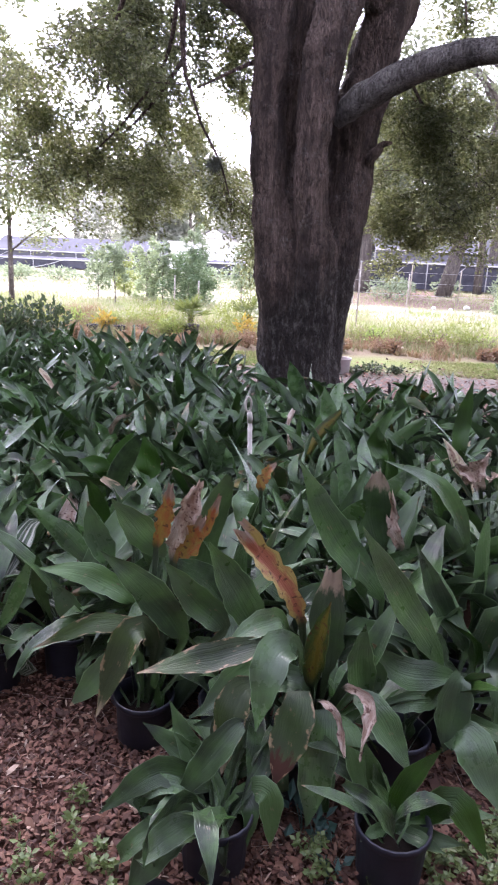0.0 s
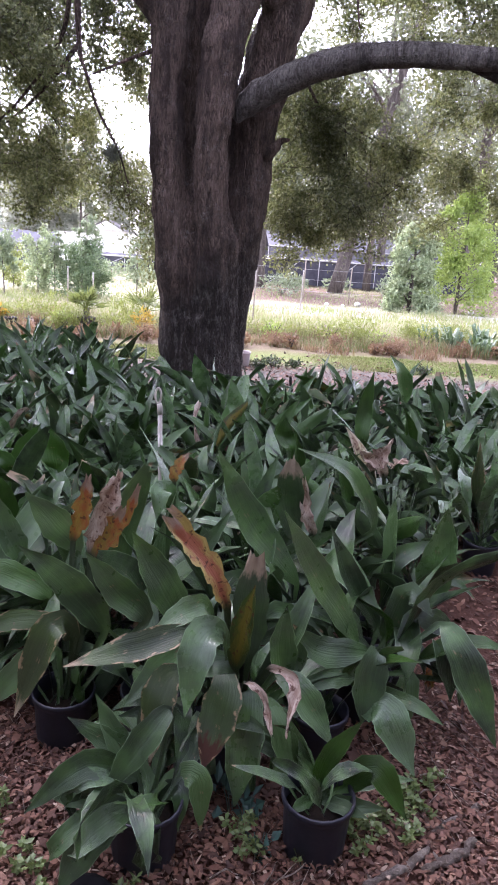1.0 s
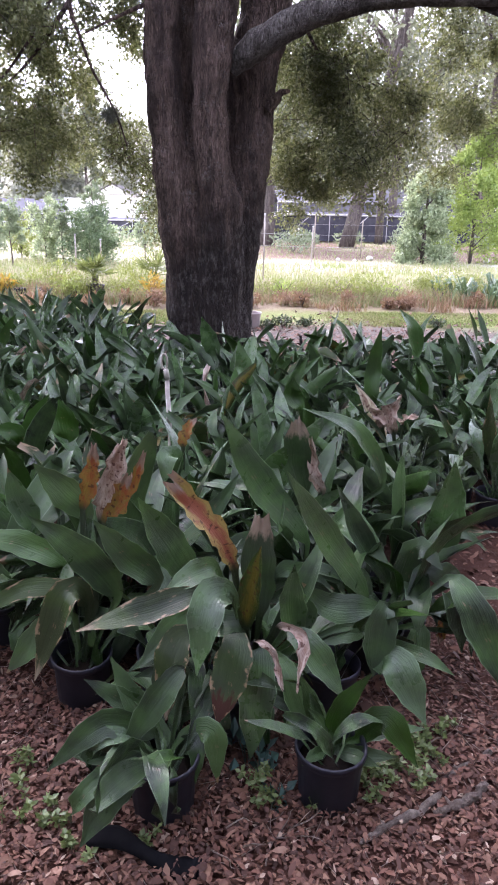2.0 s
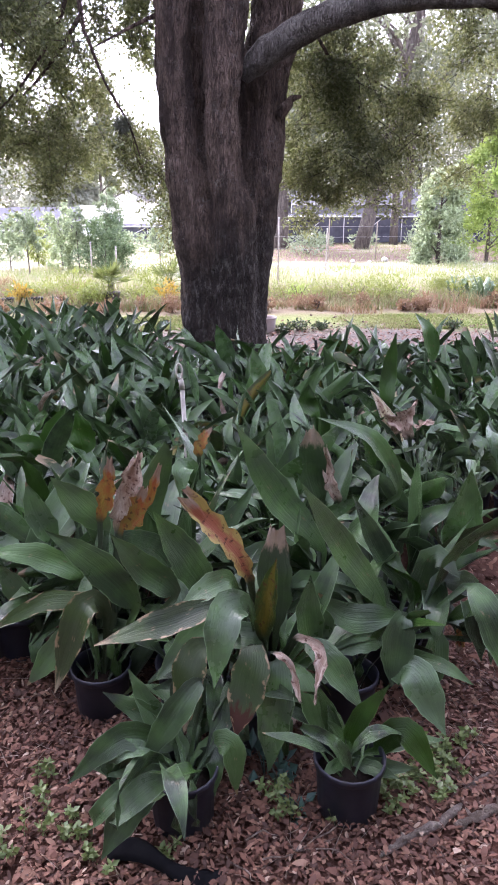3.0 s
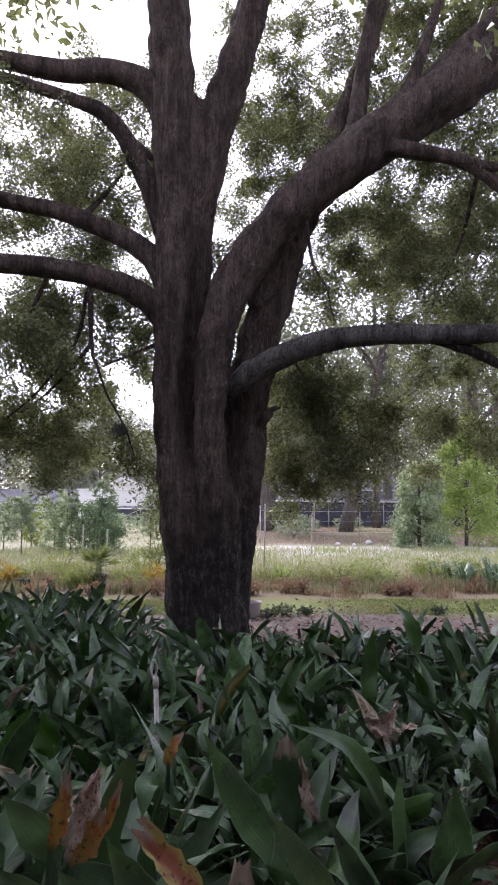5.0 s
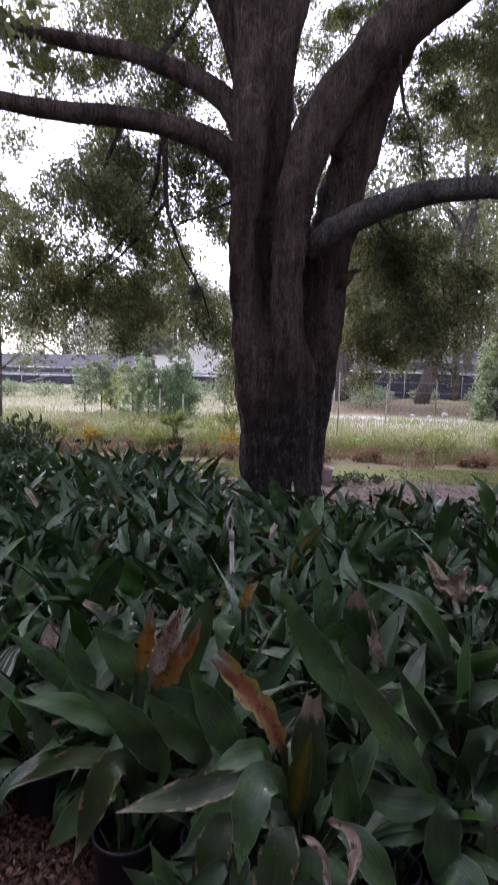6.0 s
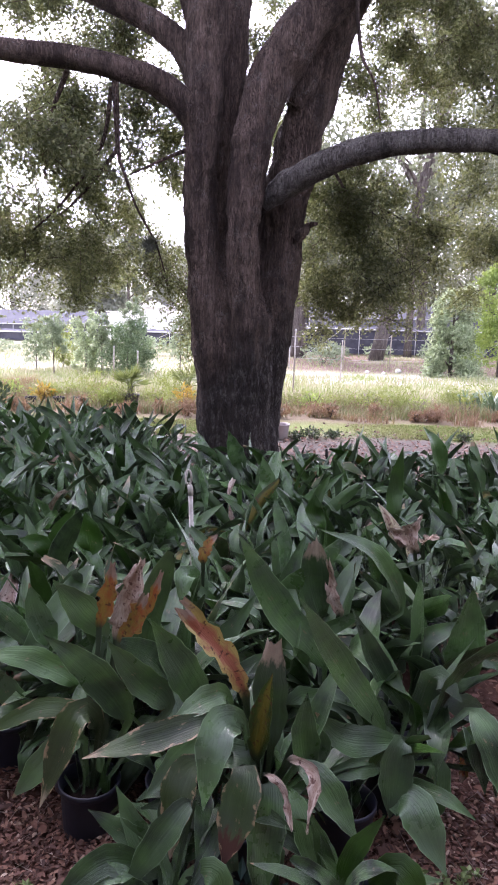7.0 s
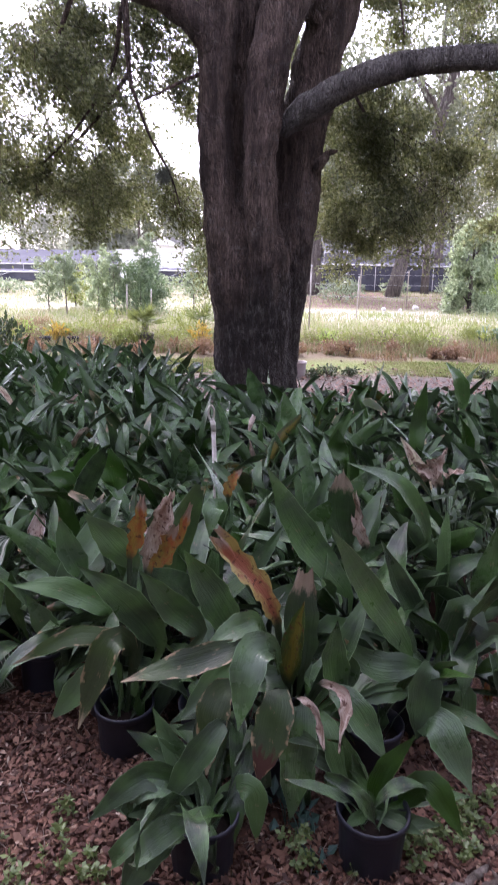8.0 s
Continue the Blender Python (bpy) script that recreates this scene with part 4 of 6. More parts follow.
# woodland with tall trunks
WOODS = [
    (4.95, 27.0, 14.0, 3.6, 4.5, 0.22, 0.22), (6.9, 30.0, 14.5, 3.4, 5.0, 0.13, 0.0), (1.9, 27.5, 8.5, 2.3, 3.2, 0.28, 0.0), (11.4, 30.0, 16.0, 4.2, 6.0, 0.26, -0.02), (8.8, 36.0, 17.0, 4.4, 6.5, 0.18, 0.02),
    (16.0, 36.0, 16.0, 4.6, 4.0, 0.3, -0.02), (12.5, 48.0, 13.0, 4.2, 0.8, 0.15, 0.0), (2.2, 50.0, 9.0, 3.6, 0.6, 0.12, 0.0), (19.0, 52.0, 14.0, 5.0, 2.0, 0.4, 0.0), (5.0, 56.0, 12.0, 4.5, 0.6, 0.12, 0.0),
    (-9.0, 98.0, 11.0, 6.0, 1.0, 0.4, 0.0), (-17.0, 102.0, 12.5, 6.5, 1.0, 0.4, 0.0), (-25.0, 104.0, 12.0, 7.0, 1.0, 0.4, 0.0), (-34.0, 100.0, 13.0, 7.0, 1.0, 0.4, 0.0), (-2.0, 106.0, 10.5, 6.0, 1.0, 0.4, 0.0),
    (8.0, 106.0, 12.0, 7.0, 1.0, 0.4, 0.0), (20.0, 102.0, 14.0, 8.0, 1.0, 0.4, 0.0), (33.0, 100.0, 14.0, 8.0, 1.0, 0.4, 0.0), (-13.5, 60.0, 6.0, 3.5, 0.6, 0.25, 0.0),
    (-9.5, 54.0, 10.0, 1.5, 3.0, 0.10, 0.01), (-14.4, 64.0, 8.5, 2.4, 2.5, 0.14, 0.0),
    (14.5, 42.0, 12.0, 4.6, 0.8, 0.2, 0.0), (10.5, 50.0, 13.0, 5.0, 0.8, 0.15, 0.0), (18.0, 44.0, 13.0, 5.0, 1.4, 0.3, 0.0), (24.0, 46.0, 13.0, 5.5, 1.4, 0.3, 0.0), (6.5, 46.0, 11.0, 4.2, 0.8, 0.12, 0.0),
]
for i, (x, y, h, r, low, tr, lean) in enumerate(WOODS):
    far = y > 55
    small_tree("woodland_tree", x, y, h, r, low, HAZED_FAR_LEAF if far else WOOD_LEAF, "hazy distant woodland tree with grey-green crown" if far else "tall pale-barked tree behind the wire fence", 15000 if far else 5500 if low > 3.5 else 9500, 0.42 if far else 0.22, tr, lean, group="trees of the wood")

# low scrub between the field and the nursery
for i in range(26):
    sx, sy = -15 + 1.35 * i + rng.normal(0, 0.3), 27.5 + rng.normal(0, 2.0)
    low_shrub("scrub_bush", sx, sy, rng.uniform(0.5, 0.95), rng.uniform(0.4, 0.85), SAPLING_LEAF, "low pale green scrub bush beyond the fence", "shrub", 420, 0.13, 0.5, "scrub beyond the fence")

# ---- fence ----
fence = empty("wire_fence", 0, 21.2, 0, "low farm fence of thin pale posts and wire", "fence")
for i in range(8):
    fx = 1.25 + 1.6 * i + 0.1 * math.sin(i * 2.3)
    hgt = 1.15 + 0.12 * math.sin(i * 1.7)
    tube("post", [(fx, 21.2, -0.1, 0.019), (fx + 0.01, 21.2, hgt * 0.5, 0.018), (fx + 0.02 * math.sin(i), 21.2, hgt, 0.017)], STEEL if i % 3 == 0 else TIMBER, fence, 8)
for z in (0.35, 0.7, 1.0):
    tube("wire", [(1.2, 21.2, z, 0.0035), (3, 21.2, z - 0.03, 0.0035), (6, 21.2, z - 0.02, 0.0035), (12, 21.2, z, 0.0035)], STEEL, fence, 5)
stake_group = "stakes in the meadow"
for sx, sy, sh in ((0.95, 14.2, 1.3), (-2.35, 14.5, 0.75), (-3.05, 15.5, 0.8), (2.35, 17.4, 1.0)):
    st = empty("garden_stake", sx, sy, 0, "thin weathered pale stake standing in meadow grass", "stake", stake_group)
    tube("shaft", [(sx, sy, -0.1, 0.016), (sx + 0.01, sy, sh * 0.6, 0.016), (sx + 0.015, sy, sh, 0.014)], PVC, st, 8)
    tube("cap", [(sx + 0.015, sy, sh, 0.02), (sx + 0.015, sy, sh + 0.03, 0.018)], STEEL, st, 8)
for i, (sx, sy, r) in enumerate(((4.5, 20.6, 0.1), (3.5, 20.2, 0.07), (3.95, 20.0, 0.06), (7.9, 20.3, 0.09))):
    bm = bmesh.new()
    bmesh.ops.create_icosphere(bm, subdivisions=2, radius=r)
    for v in bm.verts:
        v.co *= 1 + 0.25 * noise.noise(v.co * 6 + Vector((i * 5, 0, 0)))
        v.co.z *= 0.8
    me = bpy.data.meshes.new("white_stone")
    bm.to_mesh(me)
    bm.free()
    me.materials.append(STONE)
    ob = tagged(new("white_stone", me), "whitewashed stone marking the track edge", "stone", "stones by the track")
    ob.matrix_basis = pose(sx, sy, r * 0.6)


# ---- nursery structures and house ----
def shade_house(x0, x1, y, depth, h, cover, label, ridge=0.12):
    """A low pipe frame with cloth stretched over its top and back."""
    s = empty("shade_house", (x0 + x1) / 2, y, 0, label, "shade house", "nursery shade houses")
    n = max(3, int((x1 - x0) / 2.4))
    for i in range(n + 1):
        px = x0 + (x1 - x0) * i / n
        tube("post", [(px, y, -0.05, 0.018), (px, y, h * 0.5, 0.018), (px, y, h, 0.018)], STEEL, s, 8)
        if i < n:
            tube("brace", [(px + 0.2, y - 0.5, 0.05, 0.012), (px + 1.0, y - 0.25, h * 0.5, 0.012), (px + 1.7, y - 0.02, h * 0.97, 0.012)], STEEL, s, 6)
    tube("rail", [(x0, y, h, 0.03), ((x0 + x1) / 2, y, h - 0.03, 0.03), (x1, y, h, 0.03)], STEEL, s, 8)
    xs = np.linspace(x0, x1, 24)
    verts, faces = [], []
    rows = [(0.06, 0.05), (0.04, h * 0.92), (0.0, h + 0.035), (depth * 0.5, h + ridge), (depth, h + 0.03), (depth, 0.05)]
    for dy, z in rows:
        for i, x in enumerate(xs):
            sag = -0.06 * abs(math.sin(i * 1.1)) if z > h * 0.9 else 0
            verts.append((x, y + 0.08 + dy, z + sag))
    m = len(xs)
    for j in range(len(rows) - 1):
        for i in range(m - 1):
            faces.append((j * m + i, j * m + i + 1, (j + 1) * m + i + 1, (j + 1) * m + i))
    cloth = under("cover", mesh_of("cover", verts, faces, cover, None, False), s)
    cloth.modifiers.new("thick", "SOLIDIFY").thickness = 0.015
    return s


shade_house(2.4, 12.5, 31.0, 5.0, 1.15, SHADE_CLOTH, "long low shade house under black cloth with pipe braces")
shade_house(-21.0, -9.1, 44.0, 6.0, 0.78, GREY_ROOF, "long low nursery house under grey cover", 0.9)
shade_house(3.5, 15.0, 41.0, 6.0, 1.7, PLASTIC, "pale plastic covered growing house behind the trees", 0.9)
shade_house(-18.0, -8.5, 36.5, 3.0, 0.5, SHADE_CLOTH, "low nursery bench row under dark cloth")
shade_house(-5.6, -0.6, 34.0, 3.0, 0.72, SHADE_CLOTH, "low nursery bench row under dark cloth")


def house():
    h = empty("house", -10.3, 80.0, 0, "small white house with a grey gabled roof", "house")
    part("wall", box_bm(3.7, 6.0, 2.35, -11.25, 83.1, 0, 0.02), WHITE_WALL, h)
    bm = bmesh.new()
    tri = ((-13.1, 2.36), (-9.4, 2.36), (-11.25, 3.36))
    f0 = [bm.verts.new((x, 79.75, z)) for x, z in tri]
    f1 = [bm.verts.new((x, 80.05, z)) for x, z in tri]
    bm.faces.new(f0), bm.faces.new(f1[::-1])
    for q in range(3):
        bm.faces.new((f0[q], f1[q], f1[(q + 1) % 3], f0[(q + 1) % 3]))
    bmesh.ops.recalc_face_normals(bm, faces=bm.faces[:])
    part("gable", bm, WHITE_WALL, h)
    for x0, x1 in ((-13.5, -11.25), (-9.0, -11.25)):
        bm = bmesh.new()
        p = [bm.verts.new(q) for q in ((x0, 79.6, 2.3), (x1, 79.6, 3.5), (x1, 86.6, 3.5), (x0, 86.6, 2.3))]
        bm.faces.new(p if x0 < x1 else p[::-1])
        bmesh.ops.solidify(bm, geom=bm.faces[:], thickness=0.14)
        part("roof_slope", bm, ROOF, h)


house()
shed = empty("white_shed", -6.5, 43.8, 0, "plain white storage shed beside the nursery house", "shed")
part("wall", box_bm(4.4, 3.0, 1.62, -6.5, 43.8, 0, 0.02), WHITE_WALL, shed)
part("roof", box_bm(4.6, 3.2, 0.08, -6.5, 43.8, 1.62, 0.02), WHITE_WALL, shed)


# ---- planting on the bank ----
def nursery_pot(parent, x, y, r=0.092, h=0.168, mat=None):
    """A tapered pot with a rolled rim, its soil inside."""
    v, f = lathe([(r * 0.82, 0.0), (r * 0.85, 0.004), (r * 0.93, h * 0.86), (r * 0.935, h * 0.865), (r * 1.0, h * 0.87), (r * 1.02, h * 0.985), (r * 0.99, h), (r * 0.95, h * 0.99), (r * 0.91, h * 0.85), (r * 0.885, h * 0.68)], 20)
    body = under("pot", mesh_of("pot", v, f, mat or POT), parent, "", pose(x, y, 0))
    v, f = lathe([(r * 0.895, h * 0.70), (r * 0.5, h * 0.75), (0.004, h * 0.78)], 12)
    under("soil", mesh_of("soil", v, f, SOIL), body, "", pose(x, y, 0))
    return body


def palm(x, y, crown_z, reach, fans, label, potted):
    p = empty("fan_palm", x, y, 0, label, "palm", "fan palms")
    if potted:
        nursery_pot(p, x, y, 0.15, 0.2, OLD_POT)
    tube("stem", [(x, y, 0.05, 0.06), (x, y, crown_z * 0.6, 0.05), (x, y, crown_z, 0.045)], BARK_FAR, p, 8, 0.2)
    for i in range(fans):
        a, e = i * 2.4, 0.1 + 1.25 * ((i * 0.37) % 1)
        d = np.array([math.cos(a) * math.cos(e), math.sin(a) * math.cos(e), math.sin(e)])
        hub = np.array([x, y, crown_z]) + d * reach * 0.45
        tube("stalk", [(x, y, crown_z - 0.03, 0.01), (*((np.array([x, y, crown_z]) + hub) / 2), 0.008), (*hub, 0.006)], PALM_LEAF, p, 5)
        side = np.cross(d, [0, 0, 1.0])
        side /= np.linalg.norm(side)
        spread = np.linspace(-1.5, 1.5, 17)
        axes = np.cos(spread)[:, None] * d + np.sin(spread)[:, None] * side
        axes[:, 2] += 0.12
        leaf_cloud("fan", np.repeat(hub[None], 17, 0), axes, PALM_LEAF, reach * 0.75, 0.022, p)


palm(-1.98, 11.55, 0.34, 0.34, 15, "yellow-green fan palm in a dark nursery pot", True)
palm(-1.05, 12.2, 0.3, 0.42, 9, "young fan palm with open yellow-green leaves", False)
palm(-0.05, 13.4, 0.75, 0.34, 7, "young fan palm with open yellow-green leaves", False)


for cx, cy, cr, ch in ((-1.02, 11.3, 0.16, 0.42), (-3.45, 11.5, 0.18, 0.36)):
    low_shrub("croton", cx, cy, cr, ch, CROTON_LEAF, "orange and yellow leaved croton shrub in weeds", "shrub", 170, 0.1, 0.35, "crotons on the bank")
for cx, cy, cr, ch in ((-4.4, 11.4, 0.5, 0.5), (-2.8, 12.2, 0.45, 0.6), (-0.3, 12.3, 0.35, 0.5), (-1.4, 12.6, 0.4, 0.6), (2.6, 11.5, 0.4, 0.5), (4.1, 11.9, 0.55, 0.55), (-5.6, 11.8, 0.5, 0.6)):
    low_shrub("wild_bush", cx, cy, cr, ch, OLIVE_LEAF, "loose yellow-green wild bush among the weeds", "shrub", 460, 0.065, 0.35, "bushes on the bank", OLIVE_LEAF)
for i in range(48):
    kind, word = ((RUST_LEAF, "rusty brown dying"), (OLIVE_LEAF, "yellow-green"), (OLIVE_LEAF, "yellow-green"))[i % 3]
    low_shrub("weed_clump", -6.8 + 0.33 * i + rng.normal(0, 0.12), (10.62 if i % 3 == 0 else 11.7) + rng.normal(0, 0.2), (0.5 if i % 3 == 0 else 1.0) * rng.uniform(0.2, 0.45), (0.6 if i % 3 == 0 else 1.0) * rng.uniform(0.2, 0.5), kind, word + " weed clump on the bank", "weed", 340, 0.065, 0.26, "weed clumps on the bank", kind)
for i, (x, y) in enumerate(((-3.15, 11.35), (-2.85, 11.4), (-3.6, 11.3))):
    t = empty("empty_pot", x, y, 0.0, "dark nursery pot standing among the weeds", "pot", "pots on the bank")
    nursery_pot(t, x, y, 0.1, 0.15)


def strap_clump(x, y, n, h):
    s = empty("strap_leaf_clump", x, y, 0, "clump of blue-green strap leaves in the meadow", "plant", "strap leaf clumps")
    pieces = []
    for i in range(n):
        a, ln = rng.uniform(0, 6.28), h * rng.uniform(0.6, 1.15)
        ox, oy = rng.normal(0, 0.09, 2)
        d = np.array([math.cos(a), math.sin(a), 0])
        sd = np.array([-math.sin(a), math.cos(a), 0]) * 0.022
        p = np.array([x + ox, y + oy, 0.0])
        st = [p, p + d * ln * 0.12 + [0, 0, ln * 0.5], p + d * ln * 0.32 + [0, 0, ln * 0.85], p + d * ln * 0.62 + [0, 0, ln * 0.8]]
        v = np.array([q + e * w for q, w in zip(st, (0.7, 1.0, 0.8, 0.05)) for e in (sd, -sd)])
        pieces.append((v, [(0, 1, 3, 2), (2, 3, 5, 4), (4, 5, 7, 6)]))
    v, f = joined(pieces)
    under("leaves", mesh_of("leaves", v, f, STRAP_LEAF), s)


for i in range(11):
    strap_clump(3.9 + 0.19 * i + rng.normal(0, 0.05), 11.4 + rng.normal(0, 0.25), 26, 0.42 + 0.08 * math.sin(i * 1.9))

planter = empty("planter", 0.46, 8.75, 0, "round pale planter standing behind the oak", "planter")
nursery_pot(planter, 0.45, 8.75, 0.125, 0.19, CERAMIC)

# white riser pipe with a bent top
riser = empty("irrigation_riser", -0.245, 3.12, 0, "thin white plastic irrigation riser with hooked top", "pipe")
tube("pipe", [(-0.215, 3.12, -0.05, 0.0108), (-0.222, 3.12, 0.3, 0.0108), (-0.235, 3.12, 0.70, 0.0108)], PVC, riser, 12)
tube("coupling", [(-0.2275, 3.12, 0.49, 0.014), (-0.2287, 3.12, 0.525, 0.014)], PVC, riser, 12)
tube("neck", [(-0.235, 3.12, 0.695, 0.0135), (-0.237, 3.12, 0.73, 0.013), (-0.240, 3.12, 0.745, 0.012)], PVC, riser, 12)
ring = [(-0.2455 + 0.0135 * math.sin(a), 3.12 + 0.004 * math.sin(a * 2), 0.782 - 0.036 * math.cos(a), 0.005) for a in np.linspace(0.1, 6.1, 18)]
tube("hook", ring, PVC, riser, 8, 0, 0, "bent hook of the riser")

# clumps of taller weeds along the bank
for i in range(34):
    cx, cy = -6.5 + 0.42 * i + rng.normal(0, 0.15), (10.55 if i % 2 else 11.4) + rng.uniform(-0.1, 0.35)
    low_shrub("weed_clump", cx, cy, (0.5 if i % 2 else 1.0) * rng.uniform(0.14, 0.34), (0.6 if i % 2 else 1.0) * rng.uniform(0.2, 0.46), (OLIVE_LEAF, RUST_LEAF, BRIGHT_LEAF, RUST_LEAF)[i % 4], "clump of leafy weeds on the low bank", "weed", 150, 0.075, 0.4, "weed clumps on the bank")
for wx, wy, wr in ((0.66, 8.75, 0.10), (0.86, 8.8, 0.17), (1.15, 8.85, 0.12), (2.9, 8.9, 0.12)):
    low_shrub("weed_clump", wx, wy, wr, wr * 0.9, WEED_LEAF, "low dark green weed tuft on the bare dirt", "weed", 170, 0.05, 0.4, "weed tufts on the dirt")


# ---- potted aspidistras ----
def blade_mesh(spine, facing, width, mat, start, rows=9, cols=4, crease=0.22, ripple=0.0, seed=0.0, curl=0.0, twist=0.0, torn=0.0, ragged=0.0):
    """A long leaf along a smooth spine: a thin stalk up to the share start, then a pointed blade with a shallow fold."""
    line = smooth_line(spine, 8)
    seg = np.linalg.norm(np.diff(line, axis=0), axis=1)
    at = np.concatenate([[0], np.cumsum(seg)]) / seg.sum()
    stalk = 2
    s = np.concatenate([np.linspace(0, start, stalk, endpoint=False), start + (1 - start) * np.linspace(0, 1, rows)])
    p = np.stack([np.interp(s, at, line[:, i]) for i in range(3)], 1)
    tan = np.gradient(p, axis=0)
    tan /= np.linalg.norm(tan, axis=1)[:, None]
    facing = np.asarray(facing, float)
    verts, uvs, faces = [], [], []
    for i in range(len(s)):
        side = np.cross(tan[i], facing)
        side /= np.linalg.norm(side) + 1e-9
        nor = np.cross(side, tan[i])
        b = (s[i] - start) / (1 - start)
        turn = twist * max(0.0, b)
        side, nor = side * math.cos(turn) + nor * math.sin(turn), nor * math.cos(turn) - side * math.sin(turn)
        if b <= 0:
            w = 0.006 if i < stalk else 0.011
        else:
            e = b * (1 - 0.3 * torn)
            w = max(0.0015, width * 0.5 * math.sin(math.pi * min(1, e ** 0.8)) ** (0.62 + 0.42 * e))
        if ragged and b > 0.05:
            w *= 1 - ragged * (0.5 + 0.35 * math.sin(i * 1.3 + seed * 9) + 0.15 * math.sin(i * 3.7 + seed * 5))
        for c in range(cols + 1):
            u = c / cols * 2 - 1
            if ragged and abs(u) > 0.6:
                u *= 1 - 0.7 * ragged * abs(math.sin(i * 2.9 + seed * 13 + (1.9 if u > 0 else 0.0)))
            lift = crease * w * (abs(u) ** 1.3) * (1 - 0.5 * b)
            lift += ripple * w * math.sin(b * 9 + u * 2 + seed * 7)
            q = p[i] + side * (u * w * (1 + 0.07 * math.sin(seed * 11 + i * 1.9 + u * 2.5)) * (1 - curl * abs(u) * b)) + nor * lift
            if torn and b > 0.8:
                q = q + tan[i] * torn * width * (b - 0.8) * (0.9 * math.sin(seed * 17 + c * 1.1) + 0.5 * math.sin(seed * 7 + c * 2.7)) + nor * torn * width * 0.12 * math.sin(seed * 5 + c * 1.7)
            verts.append(q)
            uvs.append((0.5 + 0.5 * u, max(0.0, b)))
    k = cols + 1
    for i in range(len(s) - 1):
        for c in range(cols):
            faces.append((i * k + c, i * k + c + 1, (i + 1) * k + c + 1, (i + 1) * k + c))
    return mesh_of("leaf", np.array(verts), faces, mat, uvs)


def leaf_variant(lean, arch, length, width, start, seed, rows=7, cols=4, ripple=0.12, torn=0.0, kink=0.0):
    """A leaf from the origin that rises, leans over towards +y and hangs by arch."""
    pts, ang, z, y = [(0, 0, 0)], lean * 0.35, 0.0, 0.0
    for i in range(5):
        ang += lean * 0.2 + arch * (i / 4) ** 1.6 + (kink if i == 3 else 0.0)
        y += math.sin(ang) * length / 5
        z += math.cos(ang) * length / 5
        pts.append((0.04 * length * math.sin(seed * 3 + i), y, z))
    return blade_mesh(pts, (0.25 * math.sin(seed * 5), -0.35, 1.0), width, GREEN, start, rows, cols, 0.22 + 0.4 * abs(math.sin(seed * 2.3)), ripple, seed, 0.0, 1.1 * math.sin(seed * 4.1), torn)


UPRIGHT = [leaf_variant(0.08 + 0.035 * i, 0.10 + 0.06 * (i % 3), 0.58 + 0.04 * (i % 4), 0.070 + 0.013 * (i % 4), 0.30, i * 0.7, 7, 4, 0.1 + 0.1 * (i % 3), 0.45 if i % 4 == 3 else 0.0) for i in range(12)]
LEANING = [leaf_variant(0.5 + 0.055 * i, 0.35 + 0.12 * (i % 3), 0.54 + 0.04 * (i % 3), 0.072 + 0.014 * (i % 3), 0.34, i * 1.1 + 3, 8, 4, 0.32 if i % 3 == 2 else 0.12, 0.4 if i % 5 == 2 else 0.0) for i in range(12)]
HANGING = [leaf_variant(1.0 + 0.1 * i, 0.75 + 0.15 * (i % 3), 0.50 + 0.03 * (i % 3), 0.08 + 0.012 * (i % 2), 0.33, i * 1.7 + 5) for i in range(6)]
BENT = [leaf_variant(0.1 + 0.05 * i, 0.1, 0.56 + 0.03 * (i % 3), 0.075 + 0.012 * (i % 3), 0.34, i * 1.3 + 9, 9, 4, 0.2, 0.3 if i % 2 else 0.0, 1.0 + 0.12 * i) for i in range(8)]
POT_MESH, SOIL_MESH = None, None
rnd = random.Random(11)
LABEL = "cast iron plant with dark green strap leaves in black pot"


def potted_plant(x, y, r=0.09):
    global POT_MESH, SOIL_MESH
    t = empty("aspidistra", x, y, 0.0, LABEL, "potted plant", "potted aspidistras")
    if POT_MESH is None:
        body = nursery_pot(t, x, y)
        POT_MESH, SOIL_MESH = body.data, body.children[0].data
    else:
        turn = pose(x, y, 0, rnd.uniform(-2, 2), rnd.uniform(-2, 2), rnd.uniform(0, 360))
        body = under("pot", POT_MESH, t, "", turn)
        if y < 3.0:
            ob = new("soil", SOIL_MESH)
            ob.parent = body
    return t


def add_leaf(plant, me, azimuth, lean=0.0, size=1.0, mat=None, spot=(0, 0), twist=0.0, slim=1.0):
    x, y, _ = plant.location
    ob = new("leaf", me)
    ob.parent = plant
    ob.matrix_parent_inverse = plant.matrix_basis.inverted()
    ob.matrix_basis = pose(x + spot[0], y + spot[1], 0.125, 0, 0, azimuth) @ pose(0, 0, 0, -lean, twist, 0) @ Matrix.Diagonal((size * slim, size, size, 1))
    if mat is not None:
        ob.material_slots[0].link = "OBJECT"
        ob.material_slots[0].material = mat
    return ob


